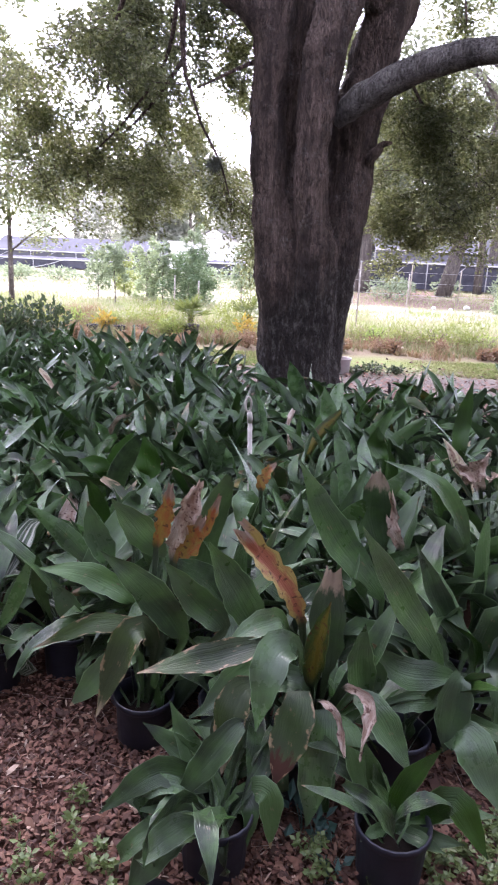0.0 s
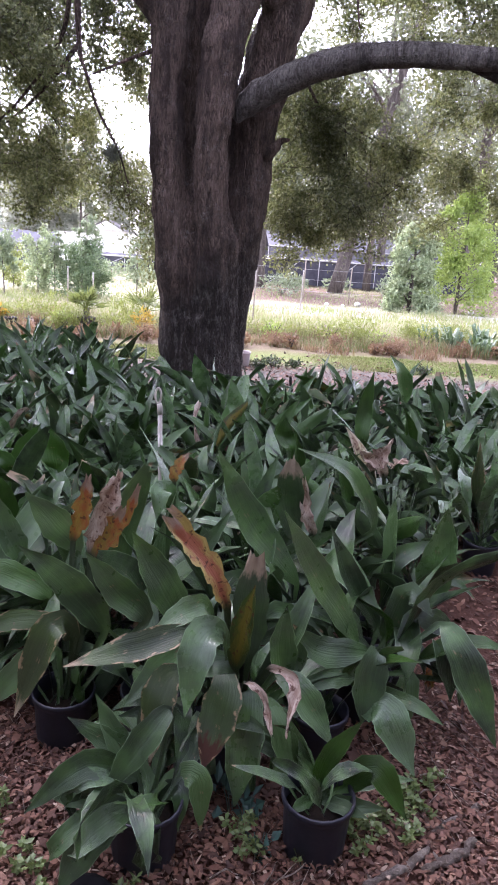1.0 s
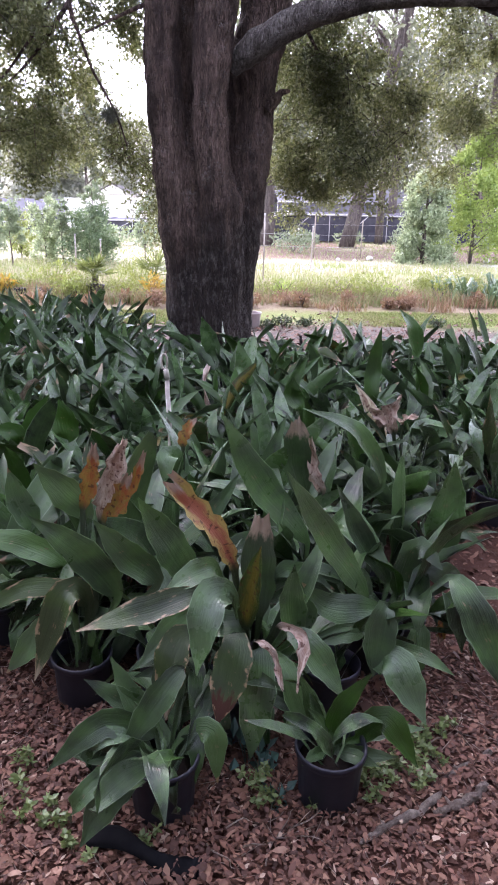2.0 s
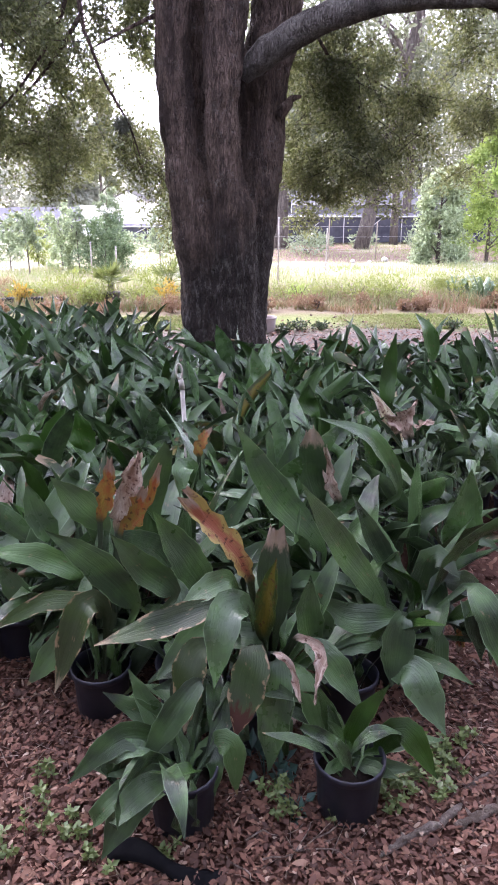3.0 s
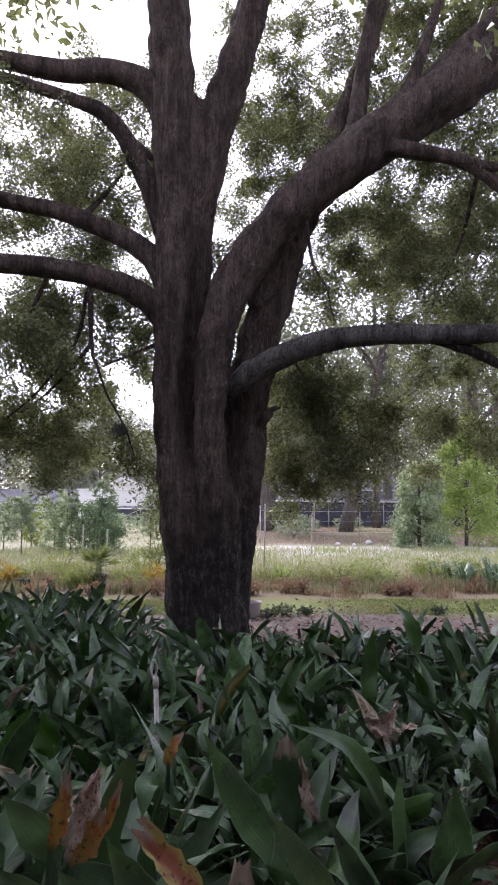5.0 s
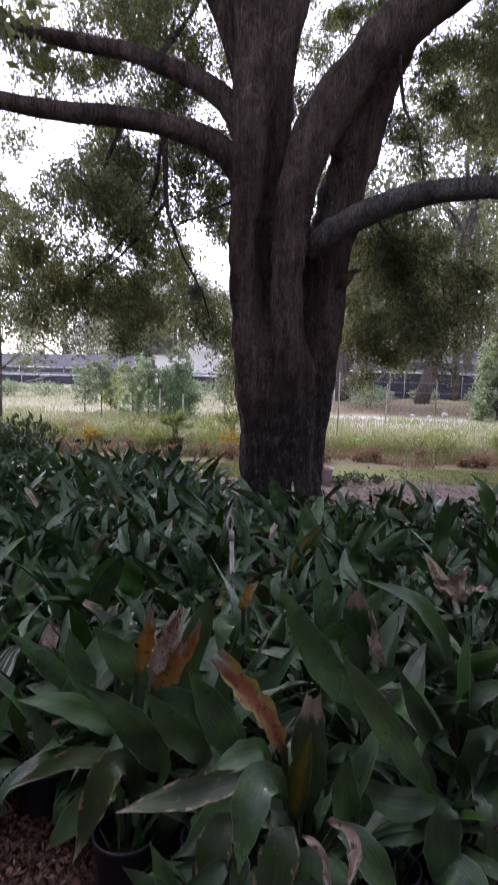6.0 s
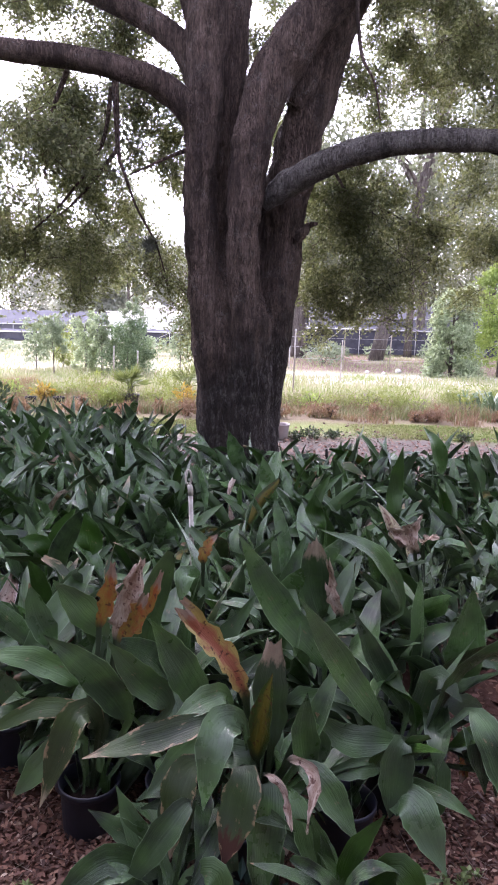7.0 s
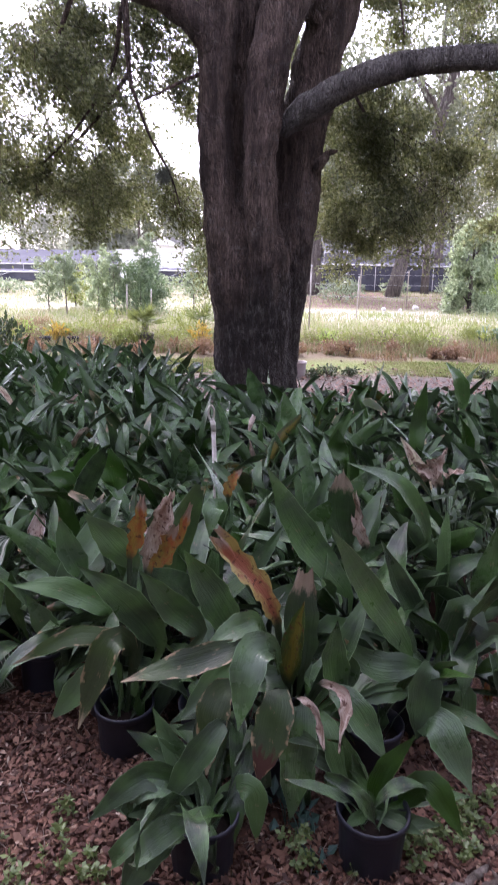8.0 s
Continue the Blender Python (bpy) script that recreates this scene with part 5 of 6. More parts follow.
def fill(plant, count, tall=1.0, hang=0.2, skip=None, worn=0.0, pale=0.03, young=0.07, bent=0.1, slim=1.0):
    """Leaves all round a plant; skip: a sector of azimuths (degrees) left free."""
    turn = rnd.uniform(0, 360)
    for i in range(count):
        az = (turn + i * 137.5 + rnd.uniform(-18, 18)) % 360
        if skip and skip[0] < az < skip[1]:
            continue
        q = rnd.random()
        pool = HANGING if q < hang else LEANING if q < hang + 0.3 else BENT if q < hang + 0.3 + bent else UPRIGHT
        kind = None
        k = rnd.random()
        if k < pale:
            kind = PALE
        elif k < pale + young:
            kind = YOUNG
        elif k < pale + young + worn:
            kind = SCORCHED
        elif k < pale + young + 1.5 * worn:
            kind = (GOLD, SCORCHED, GOLD, DRY)[i % 4]
        add_leaf(plant, rnd.choice(pool), az, rnd.uniform(-10, 20), tall * rnd.uniform(0.72, 1.12), kind, (rnd.uniform(-0.035, 0.035), rnd.uniform(-0.035, 0.035)), rnd.uniform(-45, 45), slim * rnd.uniform(0.85, 1.1))


def hero(plant, b, m, t, width, kind):
    """One marked leaf of a plant: its blade starts at b, bends at m and ends at t."""
    x, y, _ = plant.location
    b, m, t = np.array(b), np.array(m), np.array(t)
    root = np.array([x + 0.25 * max(-0.12, min(0.12, b[0] - x)), y + 0.25 * max(-0.12, min(0.12, b[1] - y)), 0.125])
    low = (root + b) / 2 + np.array([0, 0, 0.02])
    spine = [root, low, b, m, t]
    l1 = np.linalg.norm(b - low) + np.linalg.norm(low - root)
    l2 = np.linalg.norm(m - b) + np.linalg.norm(t - m)
    face = np.array([0.15 * math.sin(x * 40 + t[2] * 30), -0.75, 0.65])
    dry = kind == "dry"
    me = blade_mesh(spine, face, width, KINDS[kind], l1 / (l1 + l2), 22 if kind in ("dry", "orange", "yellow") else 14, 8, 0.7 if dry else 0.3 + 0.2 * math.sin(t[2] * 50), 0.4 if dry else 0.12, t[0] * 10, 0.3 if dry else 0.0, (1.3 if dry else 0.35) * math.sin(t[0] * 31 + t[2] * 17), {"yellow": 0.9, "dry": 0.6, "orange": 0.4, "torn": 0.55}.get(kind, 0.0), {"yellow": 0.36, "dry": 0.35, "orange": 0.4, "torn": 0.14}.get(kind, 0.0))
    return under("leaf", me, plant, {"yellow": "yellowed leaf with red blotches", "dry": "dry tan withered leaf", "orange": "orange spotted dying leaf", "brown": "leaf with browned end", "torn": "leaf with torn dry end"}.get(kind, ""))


PLANTS = {}
for key, px, py in (('C', 0.10, 1.74), ('Q', -0.14, 1.37), ('P', 0.29, 1.39), ('L', -0.42, 1.79), ('R', 0.52, 1.92), ('F', 0.33, 2.25), ('M', -0.77, 2.10), ('G', 0.38, 2.62), ('S', -0.15, 2.75), ('T', 0.90, 3.00), ('V', 1.35, 4.75), ('W', 0.05, 4.60), ('X', -0.90, 2.95), ('G2', 0.45, 3.30), ('S2', -0.15, 2.20)):
    PLANTS[key] = potted_plant(px, py)
hero(PLANTS['C'], (0.043, 1.580, 0.566), (-0.015, 1.480, 0.734), (-0.112, 1.380, 0.902), 0.084, 'yellow')
hero(PLANTS['C'], (0.118, 1.660, 0.374), (0.109, 1.640, 0.548), (0.117, 1.620, 0.702), 0.106, 'torn')
hero(PLANTS['C'], (0.076, 1.600, 0.379), (0.089, 1.580, 0.515), (0.110, 1.560, 0.647), 0.066, 'gold')
hero(PLANTS['C'], (0.219, 1.680, 0.285), (0.205, 1.670, 0.423), (0.211, 1.660, 0.537), 0.079, 'broad')
hero(PLANTS['R'], (0.465, 1.850, 0.317), (0.319, 1.735, 0.566), (0.176, 1.620, 0.828), 0.092, 'broad')
hero(PLANTS['R'], (0.574, 2.000, 0.276), (0.473, 1.975, 0.437), (0.369, 1.950, 0.656), 0.080, 'green')
hero(PLANTS['F'], (0.330, 2.250, 0.300), (0.143, 2.150, 0.580), (0.009, 2.050, 0.859), 0.118, 'broad')
hero(PLANTS['R'], (0.761, 2.100, 0.315), (0.773, 2.075, 0.489), (0.776, 2.050, 0.692), 0.135, 'pale')
hero(PLANTS['C'], (-0.074, 1.720, 0.447), (-0.140, 1.670, 0.601), (-0.208, 1.620, 0.755), 0.102, 'broad')
hero(PLANTS['L'], (-0.175, 1.750, 0.419), (-0.255, 1.705, 0.546), (-0.332, 1.660, 0.674), 0.086, 'broad')
hero(PLANTS['L'], (-0.297, 1.780, 0.361), (-0.377, 1.720, 0.538), (-0.504, 1.660, 0.687), 0.097, 'broad')
hero(PLANTS['L'], (-0.413, 2.000, 0.505), (-0.481, 1.975, 0.625), (-0.559, 1.950, 0.725), 0.100, 'broad')
hero(PLANTS['C'], (-0.001, 1.600, 0.546), (-0.052, 1.550, 0.576), (-0.144, 1.500, 0.541), 0.065, 'broad')
hero(PLANTS['C'], (0.043, 1.560, 0.502), (-0.022, 1.480, 0.537), (-0.054, 1.400, 0.375), 0.091, 'pale')
hero(PLANTS['C'], (-0.030, 1.520, 0.528), (-0.169, 1.460, 0.526), (-0.340, 1.400, 0.506), 0.071, 'scorched')
hero(PLANTS['C'], (-0.061, 1.540, 0.403), (-0.114, 1.480, 0.395), (-0.134, 1.420, 0.225), 0.088, 'scorched')
hero(PLANTS['C'], (0.044, 1.540, 0.403), (0.043, 1.480, 0.378), (-0.004, 1.420, 0.202), 0.099, 'brown')
hero(PLANTS['C'], (0.113, 1.560, 0.353), (0.107, 1.500, 0.274), (0.086, 1.440, 0.072), 0.098, 'pale')
hero(PLANTS['C'], (0.162, 1.580, 0.302), (0.204, 1.520, 0.239), (0.250, 1.460, 0.090), 0.066, 'broad')
hero(PLANTS['C'], (0.187, 1.620, 0.346), (0.253, 1.570, 0.328), (0.349, 1.520, 0.193), 0.080, 'broad')
hero(PLANTS['C'], (0.156, 1.550, 0.410), (0.222, 1.485, 0.417), (0.199, 1.420, 0.308), 0.046, 'dry')
hero(PLANTS['C'], (0.095, 1.520, 0.391), (0.143, 1.470, 0.385), (0.164, 1.420, 0.311), 0.032, 'dry')
hero(PLANTS['R'], (0.501, 1.720, 0.363), (0.479, 1.690, 0.345), (0.458, 1.660, 0.159), 0.095, 'green')
hero(PLANTS['R'], (0.459, 1.700, 0.191), (0.513, 1.625, 0.230), (0.595, 1.550, 0.076), 0.108, 'pale')
hero(PLANTS['P'], (0.293, 1.420, 0.144), (0.314, 1.410, 0.261), (0.383, 1.400, 0.376), 0.054, 'young')
hero(PLANTS['P'], (0.324, 1.420, 0.107), (0.258, 1.410, 0.225), (0.226, 1.400, 0.270), 0.043, 'green')
hero(PLANTS['P'], (0.366, 1.420, 0.153), (0.422, 1.380, 0.253), (0.506, 1.340, 0.132), 0.070, 'young')
hero(PLANTS['P'], (0.342, 1.440, 0.115), (0.410, 1.430, 0.171), (0.542, 1.420, 0.181), 0.052, 'green')
hero(PLANTS['P'], (0.277, 1.450, 0.115), (0.249, 1.450, 0.226), (0.208, 1.450, 0.341), 0.050, 'green')
hero(PLANTS['L'], (-0.384, 1.780, 0.332), (-0.433, 1.720, 0.418), (-0.529, 1.660, 0.162), 0.087, 'scorched')
hero(PLANTS['L'], (-0.374, 1.820, 0.326), (-0.537, 1.770, 0.406), (-0.729, 1.720, 0.333), 0.058, 'scorched')
hero(PLANTS['L'], (-0.438, 1.820, 0.275), (-0.518, 1.780, 0.252), (-0.635, 1.740, 0.129), 0.087, 'broad')
hero(PLANTS['Q'], (-0.171, 1.360, 0.138), (-0.239, 1.290, 0.165), (-0.325, 1.220, 0.035), 0.091, 'green')
hero(PLANTS['Q'], (-0.161, 1.420, 0.180), (-0.283, 1.380, 0.252), (-0.422, 1.340, 0.146), 0.070, 'green')
hero(PLANTS['Q'], (-0.080, 1.460, 0.358), (-0.142, 1.410, 0.313), (-0.244, 1.360, 0.179), 0.071, 'green')
hero(PLANTS['Q'], (-0.132, 1.420, 0.180), (-0.206, 1.450, 0.243), (-0.277, 1.480, 0.377), 0.060, 'green')
hero(PLANTS['Q'], (-0.162, 1.440, 0.216), (-0.235, 1.450, 0.261), (-0.342, 1.460, 0.323), 0.058, 'green')
hero(PLANTS['Q'], (-0.088, 1.420, 0.180), (-0.015, 1.390, 0.208), (-0.001, 1.360, 0.075), 0.063, 'green')
hero(PLANTS['Q'], (-0.119, 1.420, 0.125), (-0.058, 1.380, 0.182), (-0.057, 1.340, 0.095), 0.050, 'green')
hero(PLANTS['Q'], (-0.105, 1.460, 0.198), (-0.135, 1.480, 0.236), (-0.164, 1.500, 0.345), 0.067, 'green')
hero(PLANTS['M'], (-0.668, 2.000, 0.209), (-0.708, 1.975, 0.311), (-0.760, 1.950, 0.439), 0.079, 'broad')
hero(PLANTS['M'], (-0.485, 1.950, 0.368), (-0.623, 1.925, 0.473), (-0.781, 1.900, 0.496), 0.080, 'broad')
hero(PLANTS['M'], (-0.633, 2.150, 0.397), (-0.664, 2.125, 0.527), (-0.683, 2.100, 0.651), 0.088, 'pale')
hero(PLANTS['L'], (-0.361, 1.920, 0.544), (-0.322, 1.885, 0.693), (-0.272, 1.850, 0.835), 0.10, 'dry')
hero(PLANTS['L'], (-0.346, 1.900, 0.545), (-0.292, 1.870, 0.635), (-0.258, 1.840, 0.733), 0.088, 'orange')
hero(PLANTS['L'], (-0.418, 1.950, 0.569), (-0.384, 1.925, 0.675), (-0.362, 1.900, 0.804), 0.080, 'orange')
hero(PLANTS['L'], (-0.336, 1.980, 0.515), (-0.264, 1.950, 0.646), (-0.218, 1.920, 0.773), 0.060, 'orange')
hero(PLANTS['G'], (0.320, 2.350, 0.437), (0.279, 2.300, 0.604), (0.275, 2.250, 0.774), 0.125, 'torn')
hero(PLANTS['G'], (0.389, 2.350, 0.448), (0.354, 2.325, 0.550), (0.330, 2.300, 0.690), 0.072, 'dry')
hero(PLANTS['G'], (0.633, 2.400, 0.450), (0.510, 2.350, 0.694), (0.299, 2.300, 0.799), 0.075, 'broad')
hero(PLANTS['S'], (-0.145, 2.700, 0.511), (-0.132, 2.700, 0.574), (-0.087, 2.700, 0.638), 0.078, 'orange')
hero(PLANTS['T'], (0.767, 3.000, 0.499), (0.770, 2.975, 0.562), (0.826, 2.950, 0.662), 0.118, 'dry')
hero(PLANTS['T'], (0.822, 3.000, 0.472), (0.785, 2.975, 0.535), (0.689, 2.950, 0.610), 0.097, 'dry')
hero(PLANTS['T'], (0.857, 3.000, 0.513), (0.861, 2.975, 0.548), (0.916, 2.950, 0.570), 0.065, 'dry')
hero(PLANTS['V'], (1.468, 4.900, 0.429), (1.402, 4.850, 0.645), (1.287, 4.800, 0.800), 0.140, 'broad')
hero(PLANTS['V'], (0.859, 3.600, 0.413), (0.848, 3.600, 0.651), (0.876, 3.600, 0.871), 0.088, 'young')
hero(PLANTS['W'], (0.189, 3.900, 0.461), (0.154, 3.900, 0.597), (0.120, 3.900, 0.740), 0.099, 'pale')
hero(PLANTS['W'], (-0.005, 4.900, 0.407), (-0.053, 4.850, 0.562), (-0.108, 4.800, 0.732), 0.123, 'pale')
hero(PLANTS['X'], (-0.878, 3.000, 0.400), (-0.838, 3.000, 0.498), (-0.753, 3.000, 0.655), 0.098, 'young')
hero(PLANTS['X'], (-0.691, 3.000, 0.429), (-0.693, 3.000, 0.525), (-0.711, 3.000, 0.634), 0.119, 'young')
hero(PLANTS['X'], (-0.886, 3.000, 0.400), (-0.924, 2.975, 0.479), (-1.004, 2.950, 0.514), 0.097, 'young')
hero(PLANTS['G2'], (0.424, 3.300, 0.495), (0.378, 3.300, 0.577), (0.378, 3.300, 0.670), 0.119, 'young')
hero(PLANTS['S2'], (-0.133, 2.100, 0.630), (-0.158, 2.060, 0.715), (-0.172, 2.020, 0.62), 0.070, 'pale')
hero(PLANTS['R'], (0.773, 1.900, 0.148), (0.762, 1.850, 0.287), (0.777, 1.800, 0.136), 0.111, 'green')
hero(PLANTS['R'], (0.810, 2.000, 0.276), (0.779, 1.975, 0.313), (0.657, 1.950, 0.348), 0.079, 'green')
hero(PLANTS['R'], (0.552, 2.300, 0.238), (0.596, 2.250, 0.358), (0.639, 2.200, 0.428), 0.122, 'green')
hero(PLANTS['R'], (0.499, 1.800, 0.300), (0.335, 1.760, 0.336), (0.242, 1.720, 0.443), 0.089, 'green')
hero(PLANTS['R'], (0.443, 1.760, 0.247), (0.368, 1.730, 0.268), (0.264, 1.700, 0.251), 0.072, 'green')
hero(PLANTS['R'], (0.606, 2.000, 0.232), (0.649, 1.950, 0.430), (0.720, 1.900, 0.378), 0.106, 'green')
hero(PLANTS['R'], (0.625, 1.850, 0.204), (0.634, 1.815, 0.187), (0.596, 1.780, 0.024), 0.089, 'green')
hero(PLANTS['C'], (0.199, 1.720, 0.275), (0.262, 1.710, 0.340), (0.191, 1.700, 0.459), 0.062, 'broad')
hero(PLANTS['C'], (-0.017, 1.620, 0.401), (-0.093, 1.585, 0.407), (-0.216, 1.550, 0.288), 0.080, 'broad')
hero(PLANTS['R'], (0.721, 1.860, 0.376), (0.774, 1.770, 0.326), (0.886, 1.680, 0.067), 0.105, 'green')
hero(PLANTS['P'], (0.309, 1.420, 0.125), (0.361, 1.390, 0.133), (0.457, 1.360, 0.148), 0.043, 'green')
hero(PLANTS['P'], (0.298, 1.440, 0.102), (0.268, 1.440, 0.162), (0.236, 1.440, 0.284), 0.050, 'green')
hero(PLANTS['P'], (0.305, 1.400, 0.136), (0.356, 1.365, 0.143), (0.405, 1.330, 0.146), 0.037, 'green')
hero(PLANTS['P'], (0.279, 1.400, 0.136), (0.245, 1.370, 0.152), (0.210, 1.340, 0.146), 0.032, 'green')
hero(PLANTS['R'], (0.749, 1.980, 0.169), (0.769, 1.965, 0.135), (0.757, 1.950, 0.063), 0.053, 'orange')
hero(PLANTS['Q'], (-0.206, 1.420, 0.162), (-0.275, 1.390, 0.154), (-0.382, 1.360, 0.183), 0.065, 'green')
hero(PLANTS['Q'], (-0.208, 1.440, 0.161), (-0.327, 1.410, 0.189), (-0.418, 1.380, 0.142), 0.061, 'green')
for key, n in (("C", 28), ("Q", 32), ("P", 10), ("L", 22), ("R", 14), ("F", 20), ("M", 20), ("G", 12), ("S", 13), ("T", 12), ("V", 13), ("W", 13), ("X", 12), ("G2", 13), ("S2", 11)):
    p = PLANTS[key]
    fill(p, n, 0.48 if key == "P" else 0.6 if key == "Q" else 0.78 if key == "C" else 0.9, 0.5 if key == "Q" else 0.4 if key in "CLP" else 0.2, (105, 255) if key in ("C", "P") else (215, 325) if key == "Q" else (75, 290) if key == "L" else None)


def inside_bed(x, y):
    """The plan of the bed: its front slants back on both sides, its rear follows the dirt."""
    right = np.interp(y, [1.5, 1.9, 2.7, 3.7, 6.6], [0.42, 0.75, 1.2, 2.1, 4.0])
    front = np.interp(x, [-3.5, -1.2, -0.75, -0.45, -0.2, 0.7], [3.3, 2.25, 2.1, 1.95, 1.95, 1.95])
    rear = np.interp(x, [-5, -1.5, 0.0, 1.2, 3.2], [8.0, 7.4, 6.6, 5.8, 5.7])
    return x < right - 0.1 and front < y < rear and (x - 0.0) ** 2 + (y - 6.3) ** 2 > 0.62


for ex, ey, n, size in ((-0.16, 1.8, 18, 0.75), (0.34, 1.72, 11, 0.7), (-0.32, 2.08, 20, 0.9), (0.08, 2.02, 20, 0.9), (0.6, 2.2, 13, 0.9), (0.62, 1.98, 10, 0.8), (-0.5, 1.98, 14, 0.75)):
    PLANTS[(ex, ey)] = potted_plant(ex, ey)
    fill(PLANTS[(ex, ey)], n, size, 0.35, (125, 235) if ey < 1.85 else None)
PLANTS["low"] = potted_plant(0.0, 1.63)
fill(PLANTS["low"], 24, 0.58, 0.45, (160, 200))
# white-striped plant at the end of the front row
striped = potted_plant(-1.06, 2.12)
striped["label"] = "cast iron plant with white-striped leaves in black pot"
PLANTS["striped"] = striped
for i in range(12):
    add_leaf(striped, (LEANING + HANGING)[(i * 5) % 18], 20 + i * 30, rnd.uniform(0, 15), rnd.uniform(0.7, 0.95), STRIPED)
for bx, by in ((-0.98, 1.98), (-1.22, 2.2)):
    PLANTS[(bx, by)] = potted_plant(bx, by)
    fill(PLANTS[(bx, by)], 14, 0.75, 0.15, (120, 240))
taken = [(p.location[0], p.location[1]) for p in PLANTS.values()]
for j in range(22):
    for i in range(36):
        x = -5.2 + i * 0.30 + (0.15 if j % 2 else 0) + rnd.uniform(-0.05, 0.05)
        y = 1.95 + j * 0.27 + rnd.uniform(-0.05, 0.05)
        if not inside_bed(x, y) or abs(x + 0.1) > 1.6 + 0.48 * y or any((x - a) ** 2 + (y - b) ** 2 < 0.045 for a, b in taken):
            continue
        plant = potted_plant(x, y)
        taken.append((x, y))
        tall = rnd.uniform(0.72, 0.95) * (0.96 if y < 3.5 else 0.97)
        fill(plant, 25 if y < 2.6 else 20 if y < 3.8 else 15, tall, 0.26 if y < 3.6 else 0.2, None, 0.03 if 2.4 < y < 5.5 else 0.0, 0.40, 0.14, 0.22, 0.84)
# taller plants at the rear of the bed
for tx, ty in ((-1.55, 6.35), (-1.25, 6.2), (-1.75, 6.75), (-1.0, 6.55), (-2.1, 6.6)):
    fill(potted_plant(tx, ty), 9, 1.04, 0.0, None, 0.0, 0.05, 0.05, 0.0, 0.85)
# a darker, taller clump at the bed's far corner
for dx, dy in ((-3.5, 7.7), (-3.9, 7.4), (-3.2, 8.0), (-4.3, 7.8)):
    low_shrub("leafy_shrub", dx, dy, 0.42, 0.85, WEED_LEAF, "dark leafy shrub at the rear of the bed", "shrub", 900, 0.085, 0.5, "shrubs behind the bed")


# ---- floor of the bed ----
def litter(count, x0, x1, y0, y1, size, seed, clear=False):
    """Curled dead leaves and bark chips lying on the ground."""
    g2 = np.random.default_rng(seed)
    x, y = g2.normal((x0 + x1) / 2, (x1 - x0) * 0.36, count), g2.normal((y0 + y1) / 2, (y1 - y0) * 0.36, count)
    if clear:
        out = (abs(x) > 1.7) | (y < 0.5) | (y > 2.7)
        x, y = x[out], y[out]
        count = len(x)
    a = g2.uniform(0, 2 * np.pi, count)
    ln, wd = size * g2.uniform(0.5, 1.4, count), size * g2.uniform(0.25, 0.6, count)
    tilt = g2.normal(0, 0.35, (count, 2))
    base = np.stack([x, y, 0.008 + g2.uniform(0, 0.018, count)], 1)
    d = np.stack([np.cos(a), np.sin(a), tilt[:, 0]], 1) * ln[:, None] * 0.5
    s = np.stack([-np.sin(a), np.cos(a), tilt[:, 1]], 1) * wd[:, None] * 0.5
    up = np.zeros((count, 3))
    up[:, 2] = wd * g2.uniform(0.05, 0.45, count)
    v = np.stack([base - d, base - d * 0.3 + s + up, base + d * 0.45 + s * 0.8 + up, base + d, base + d * 0.45 - s * 0.8 + up * 0.6, base - d * 0.3 - s + up * 0.6], 1)
    v[..., 2] = np.maximum(v[..., 2], 0.003)
    k = np.arange(count)[:, None] * 6
    f = (k + [0, 1, 5]).tolist() + (k + [1, 2, 4, 5]).tolist() + (k + [2, 3, 4]).tolist()
    return mesh_of("leaf_litter", v.reshape(-1, 3), f, LITTER, None, False)


tagged(new("leaf_litter", litter(52000, -1.5, 1.5, 0.7, 2.3, 0.019, 3)), "reddish brown dead oak leaves and bark mulch", "leaf litter", kind="stuff")
tagged(new("leaf_litter", litter(16000, 0.6, 3.8, 2.4, 7.0, 0.042, 4)), "reddish brown dead oak leaves beside the bed", "leaf litter", kind="stuff")
tagged(new("leaf_litter", litter(3000, -3.0, 4.0, 7.0, 9.0, 0.055, 5)), "scattered dead leaves on the dirt", "leaf litter", kind="stuff")

tagged(new("leaf_litter", litter(4500, -1.5, 1.5, 0.7, 2.3, 0.036, 6)), "larger curled dead oak leaves on mulch", "leaf litter", kind="stuff")
tagged(new("leaf_litter", litter(42000, -6, 6, -5, 3.5, 0.036, 8, True)), "wide carpet of brown dead oak leaves", "leaf litter", kind="stuff")

# pine straw and fine twigs
pn = 900
ps = np.stack([rng.uniform(-1.6, 1.7, pn), rng.uniform(0.8, 2.4, pn), np.full(pn, 0.022)], 1)
pd = np.stack([rng.normal(size=pn), rng.normal(size=pn), rng.normal(0, 0.08, pn)], 1)
pd *= (rng.uniform(0.04, 0.1, pn) / np.linalg.norm(pd, axis=1))[:, None]
straw = empty("pine_straw", 0, 1.5, 0, "thin dry stems scattered over the mulch", "straw")
straw["kind"] = "stuff"
twig_mesh("stalk", ps, ps + pd, STICK, 0.0016, straw)

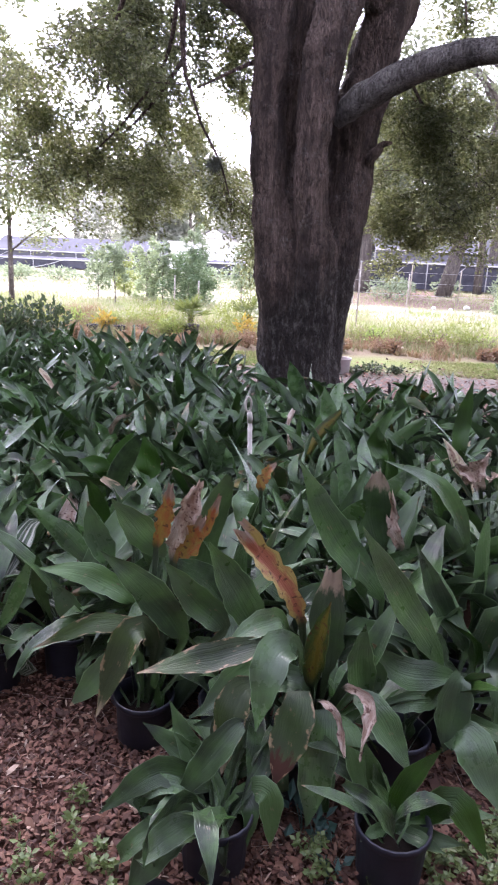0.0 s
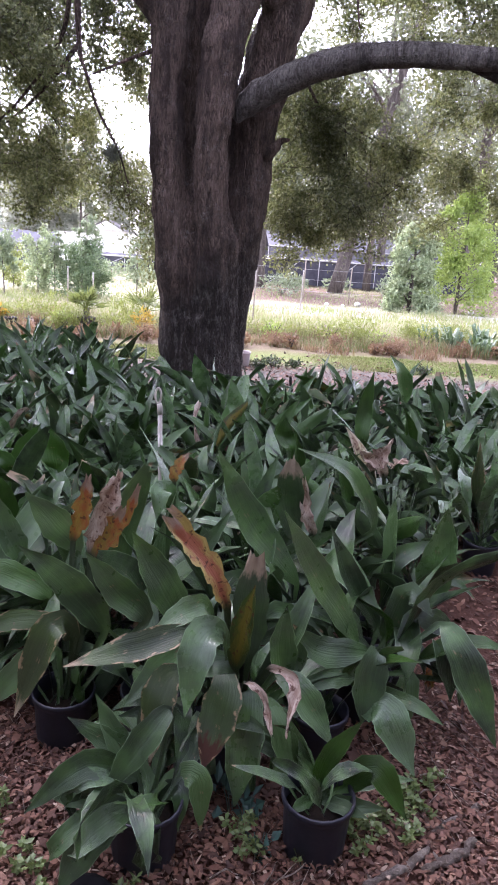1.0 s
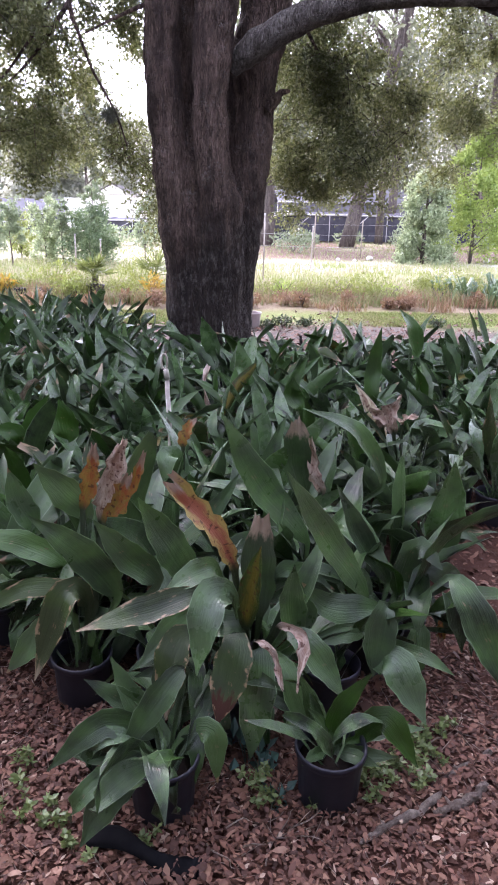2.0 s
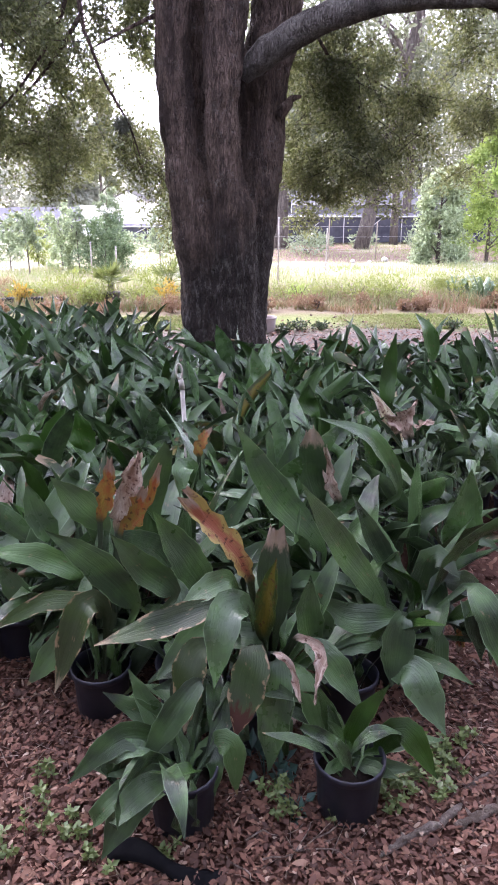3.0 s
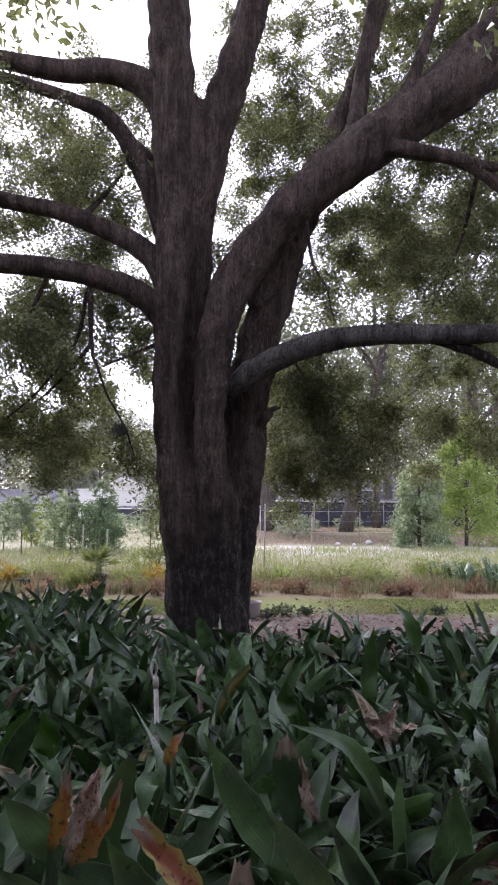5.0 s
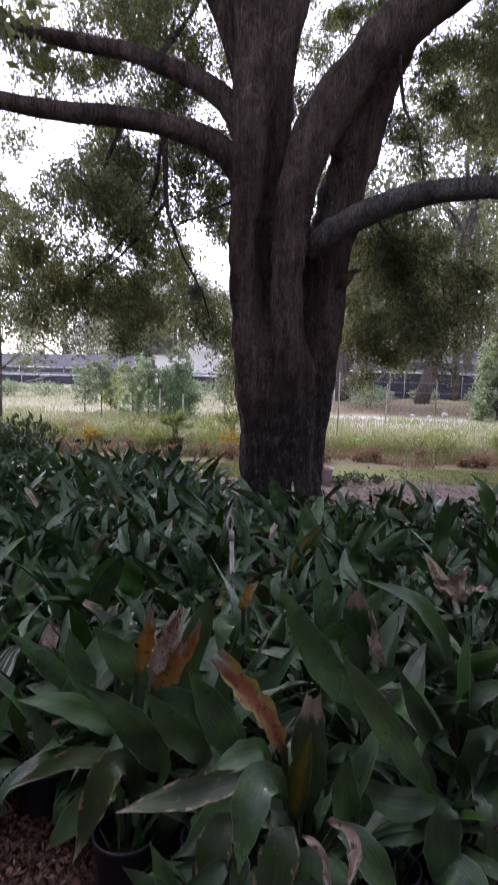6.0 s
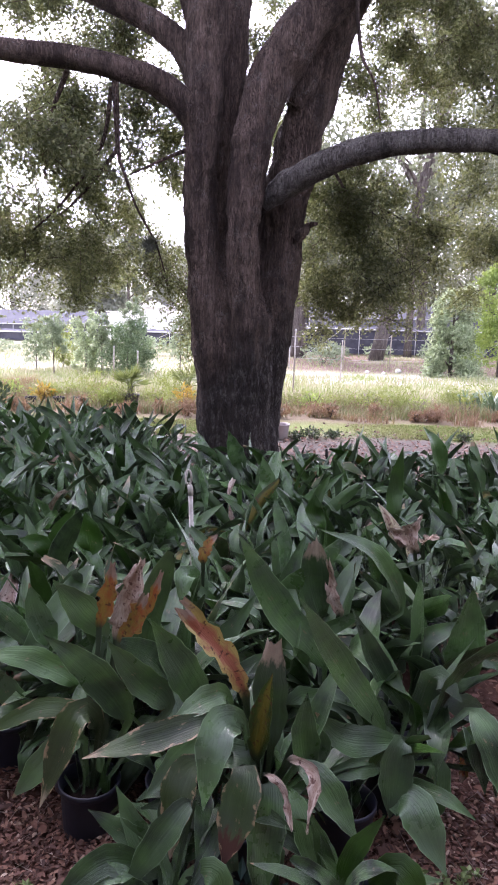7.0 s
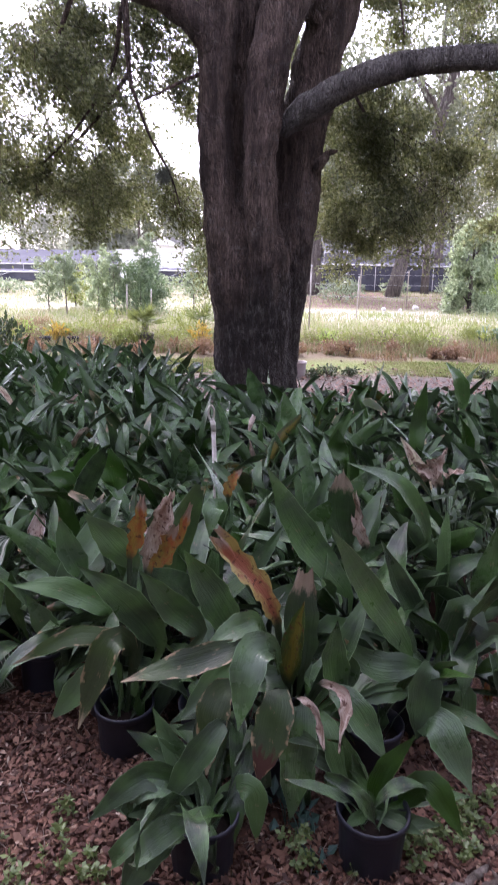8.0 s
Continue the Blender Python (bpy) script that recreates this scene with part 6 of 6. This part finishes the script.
# broken sticks beside the front pots
def broken_stick(a, b, r, seed, label):
    """A rough piece of dead wood from a to b, lumpy and snapped off at both ends, with two short knots."""
    a, b = np.array(a), np.array(b)
    st = empty("fallen_branch", *((a[:2] + b[:2]) / 2), 0, label, "branch", "broken sticks on the mulch")
    d = b - a
    side = np.array([-d[1], d[0], 0]) / np.linalg.norm(d)
    g3 = np.random.default_rng(seed)
    line = []
    for q in np.linspace(0, 1, 13):
        p = a + d * q + side * r * (0.6 * math.sin(q * 5 + seed) + g3.normal(0, 0.3)) + np.array([0, 0, g3.normal(0, 0.12 * r)])
        line.append((*p, r * (0.6 + 0.35 * math.sin(q * 11 + seed * 2) ** 2 + g3.uniform(0, 0.3)) * (0.55 if q in (0.0, 1.0) else 1.0)))
    tube("stick", line, STICK, st, 10, 0.5, seed)
    for q in (0.3, 0.7):
        p = a + d * q
        tube("knot", [(*p, r * 0.5), (*(p + side * r * 1.4 * (1 if q < 0.5 else -1) + [0, 0, r * 0.5]), r * 0.35), (*(p + side * r * 2.2 * (1 if q < 0.5 else -1) + [0, 0, r * 0.8]), r * 0.12)], STICK, st, 6, 0.3, seed)


broken_stick((0.345, 1.22, 0.018), (0.585, 1.365, 0.022), 0.010, 1, "broken lichen-grey stick lying on the mulch")
broken_stick((0.55, 1.295, 0.02), (0.72, 1.385, 0.022), 0.012, 2, "thick broken stick with pale lichen on the mulch")
broken_stick((0.60, 1.42, 0.012), (0.80, 1.52, 0.014), 0.007, 4, "thin broken twig lying on the mulch")

# pale surface roots and rootlets
roots = empty("surface_roots", 0.15, 1.3, 0, "thin pale rootlets lying over the mulch", "roots")
for i, (ax, ay, bx, by) in enumerate(((0.02, 1.27, 0.16, 1.31), (0.05, 1.20, 0.24, 1.30), (0.10, 1.17, 0.20, 1.33), (0.14, 1.24, 0.30, 1.22), (-0.02, 1.22, 0.06, 1.15), (0.18, 1.28, 0.33, 1.33), (0.64, 1.62, 0.78, 1.55), (0.60, 1.52, 0.74, 1.64))):
    q = np.linspace(0, 1, 9)
    line = [(ax + (bx - ax) * t + 0.010 * math.sin(t * 9 + i), ay + (by - ay) * t + 0.012 * math.sin(t * 6 + 2 * i), 0.026 + 0.008 * math.sin(t * 8 + i), 0.0022 * (1 - 0.6 * t)) for t in q]
    tube("rootlet", line, STICK, roots, 6)

# black strip half buried in front
strip = empty("rubber_strip", -0.17, 1.21, 0, "torn black rubber strip half buried in mulch", "scrap")
sv, sf = [], []
for i in range(15):
    q = i / 14
    cx, cy = -0.31 + 0.27 * q, 1.255 - 0.085 * q + 0.012 * math.sin(q * 7)
    w = 0.021 + 0.007 * math.sin(q * 9)
    zz = 0.016 + 0.012 * math.sin(q * 5)
    for e, up in ((-1, 0.0), (-0.4, 0.012), (0.4, 0.014), (1, 0.002)):
        sv.append((cx + 0.25 * e * w, cy + e * w, zz + up))
for i in range(14):
    for c in range(3):
        sf.append((i * 4 + c, i * 4 + c + 1, i * 4 + c + 5, i * 4 + c + 4))
so = under("strip", mesh_of("strip", sv, sf, TRAY), strip)
so.modifiers.new("thick", "SOLIDIFY").thickness = 0.006


def weed(x, y, n, h):
    """A low seedling: thin stems with pairs of small leaves."""
    w = empty("weed_seedling", x, y, 0, "small pale green weed seedling in the mulch", "weed", "weed seedlings")
    cs, axs, a0, b0 = [], [], [], []
    for i in range(n):
        ang, ln = rnd.uniform(0, 6.28), h * rnd.uniform(0.6, 1.2)
        r = np.array([x + rnd.uniform(-0.03, 0.03), y + rnd.uniform(-0.03, 0.03), 0.0])
        tip = r + np.array([math.cos(ang) * ln * 0.6, math.sin(ang) * ln * 0.6, ln])
        a0.append(r), b0.append(tip)
        for q in (0.55, 0.8, 1.0):
            for s in (0, 1.57, 3.14, 4.71):
                cs.append(r + (tip - r) * q)
                axs.append((math.cos(ang + s + q * 4), math.sin(ang + s + q * 4), 0.25))
    twig_mesh("stalk", np.array(a0), np.array(b0), SEEDLING, 0.0018, w)
    leaf_cloud("leaves", np.array(cs), np.array(axs), SEEDLING, 0.02, 0.013, w, 0.1)


for wx, wy, n, h in ((0.42, 1.37, 5, 0.06), (0.40, 1.44, 5, 0.07), (0.47, 1.42, 6, 0.07), (0.52, 1.47, 6, 0.06), (0.57, 1.53, 6, 0.06), (0.61, 1.50, 5, 0.05), (0.55, 1.42, 5, 0.05), (0.22, 1.33, 3, 0.07), (-0.46, 1.33, 4, 0.06), (-0.40, 1.34, 4, 0.05), (-0.38, 1.28, 3, 0.05), (-0.52, 1.46, 4, 0.06), (-0.55, 1.27, 4, 0.06), (-0.6, 1.22, 4, 0.07), (0.10, 1.42, 5, 0.09), (0.14, 1.36, 4, 0.07), (-0.18, 1.24, 3, 0.04), (-0.7, 1.4, 3, 0.05), (0.66, 1.6, 4, 0.05), (0.30, 1.47, 3, 0.1), (-0.34, 1.22, 3, 0.05)):
    weed(wx, wy, n, h)
# blue-green creeper hanging beside the front pot
for cx, cy, ch in ((0.12, 1.45, 0.10), (0.15, 1.37, 0.05), (0.08, 1.49, 0.13)):
    low_shrub("creeper", cx, cy, 0.045, ch, CREEPER, "blue-green creeper sprig between the pots", "weed", 12, 0.05, 0.62, "creeper sprigs", CREEPER, 0.002)
# thin leafy vine growing up through the bed
for vx, vy in ((0.85, 2.75), (0.95, 2.55), (0.62, 3.05)):
    low_shrub("vine_weed", vx, vy, 0.09, 0.64, WEED_LEAF, "thin leafy vine weed climbing between the plants", "weed", 110, 0.045, 0.55, "vines in the bed", WEED_LEAF, 0.003)

stub = empty("dead_stump", 0.77, 5.95, 0, "small dark forked dead stem at the bed edge", "stump")
tube("stem", smooth_line([(0.77, 5.95, -0.05, 0.022), (0.765, 5.95, 0.18, 0.018), (0.735, 5.95, 0.40, 0.011)], 4), BARK, stub, 8, 0.2)
tube("fork", smooth_line([(0.765, 5.95, 0.16, 0.015), (0.80, 5.94, 0.27, 0.012), (0.85, 5.93, 0.36, 0.006)], 4), BARK, stub, 7, 0.2)
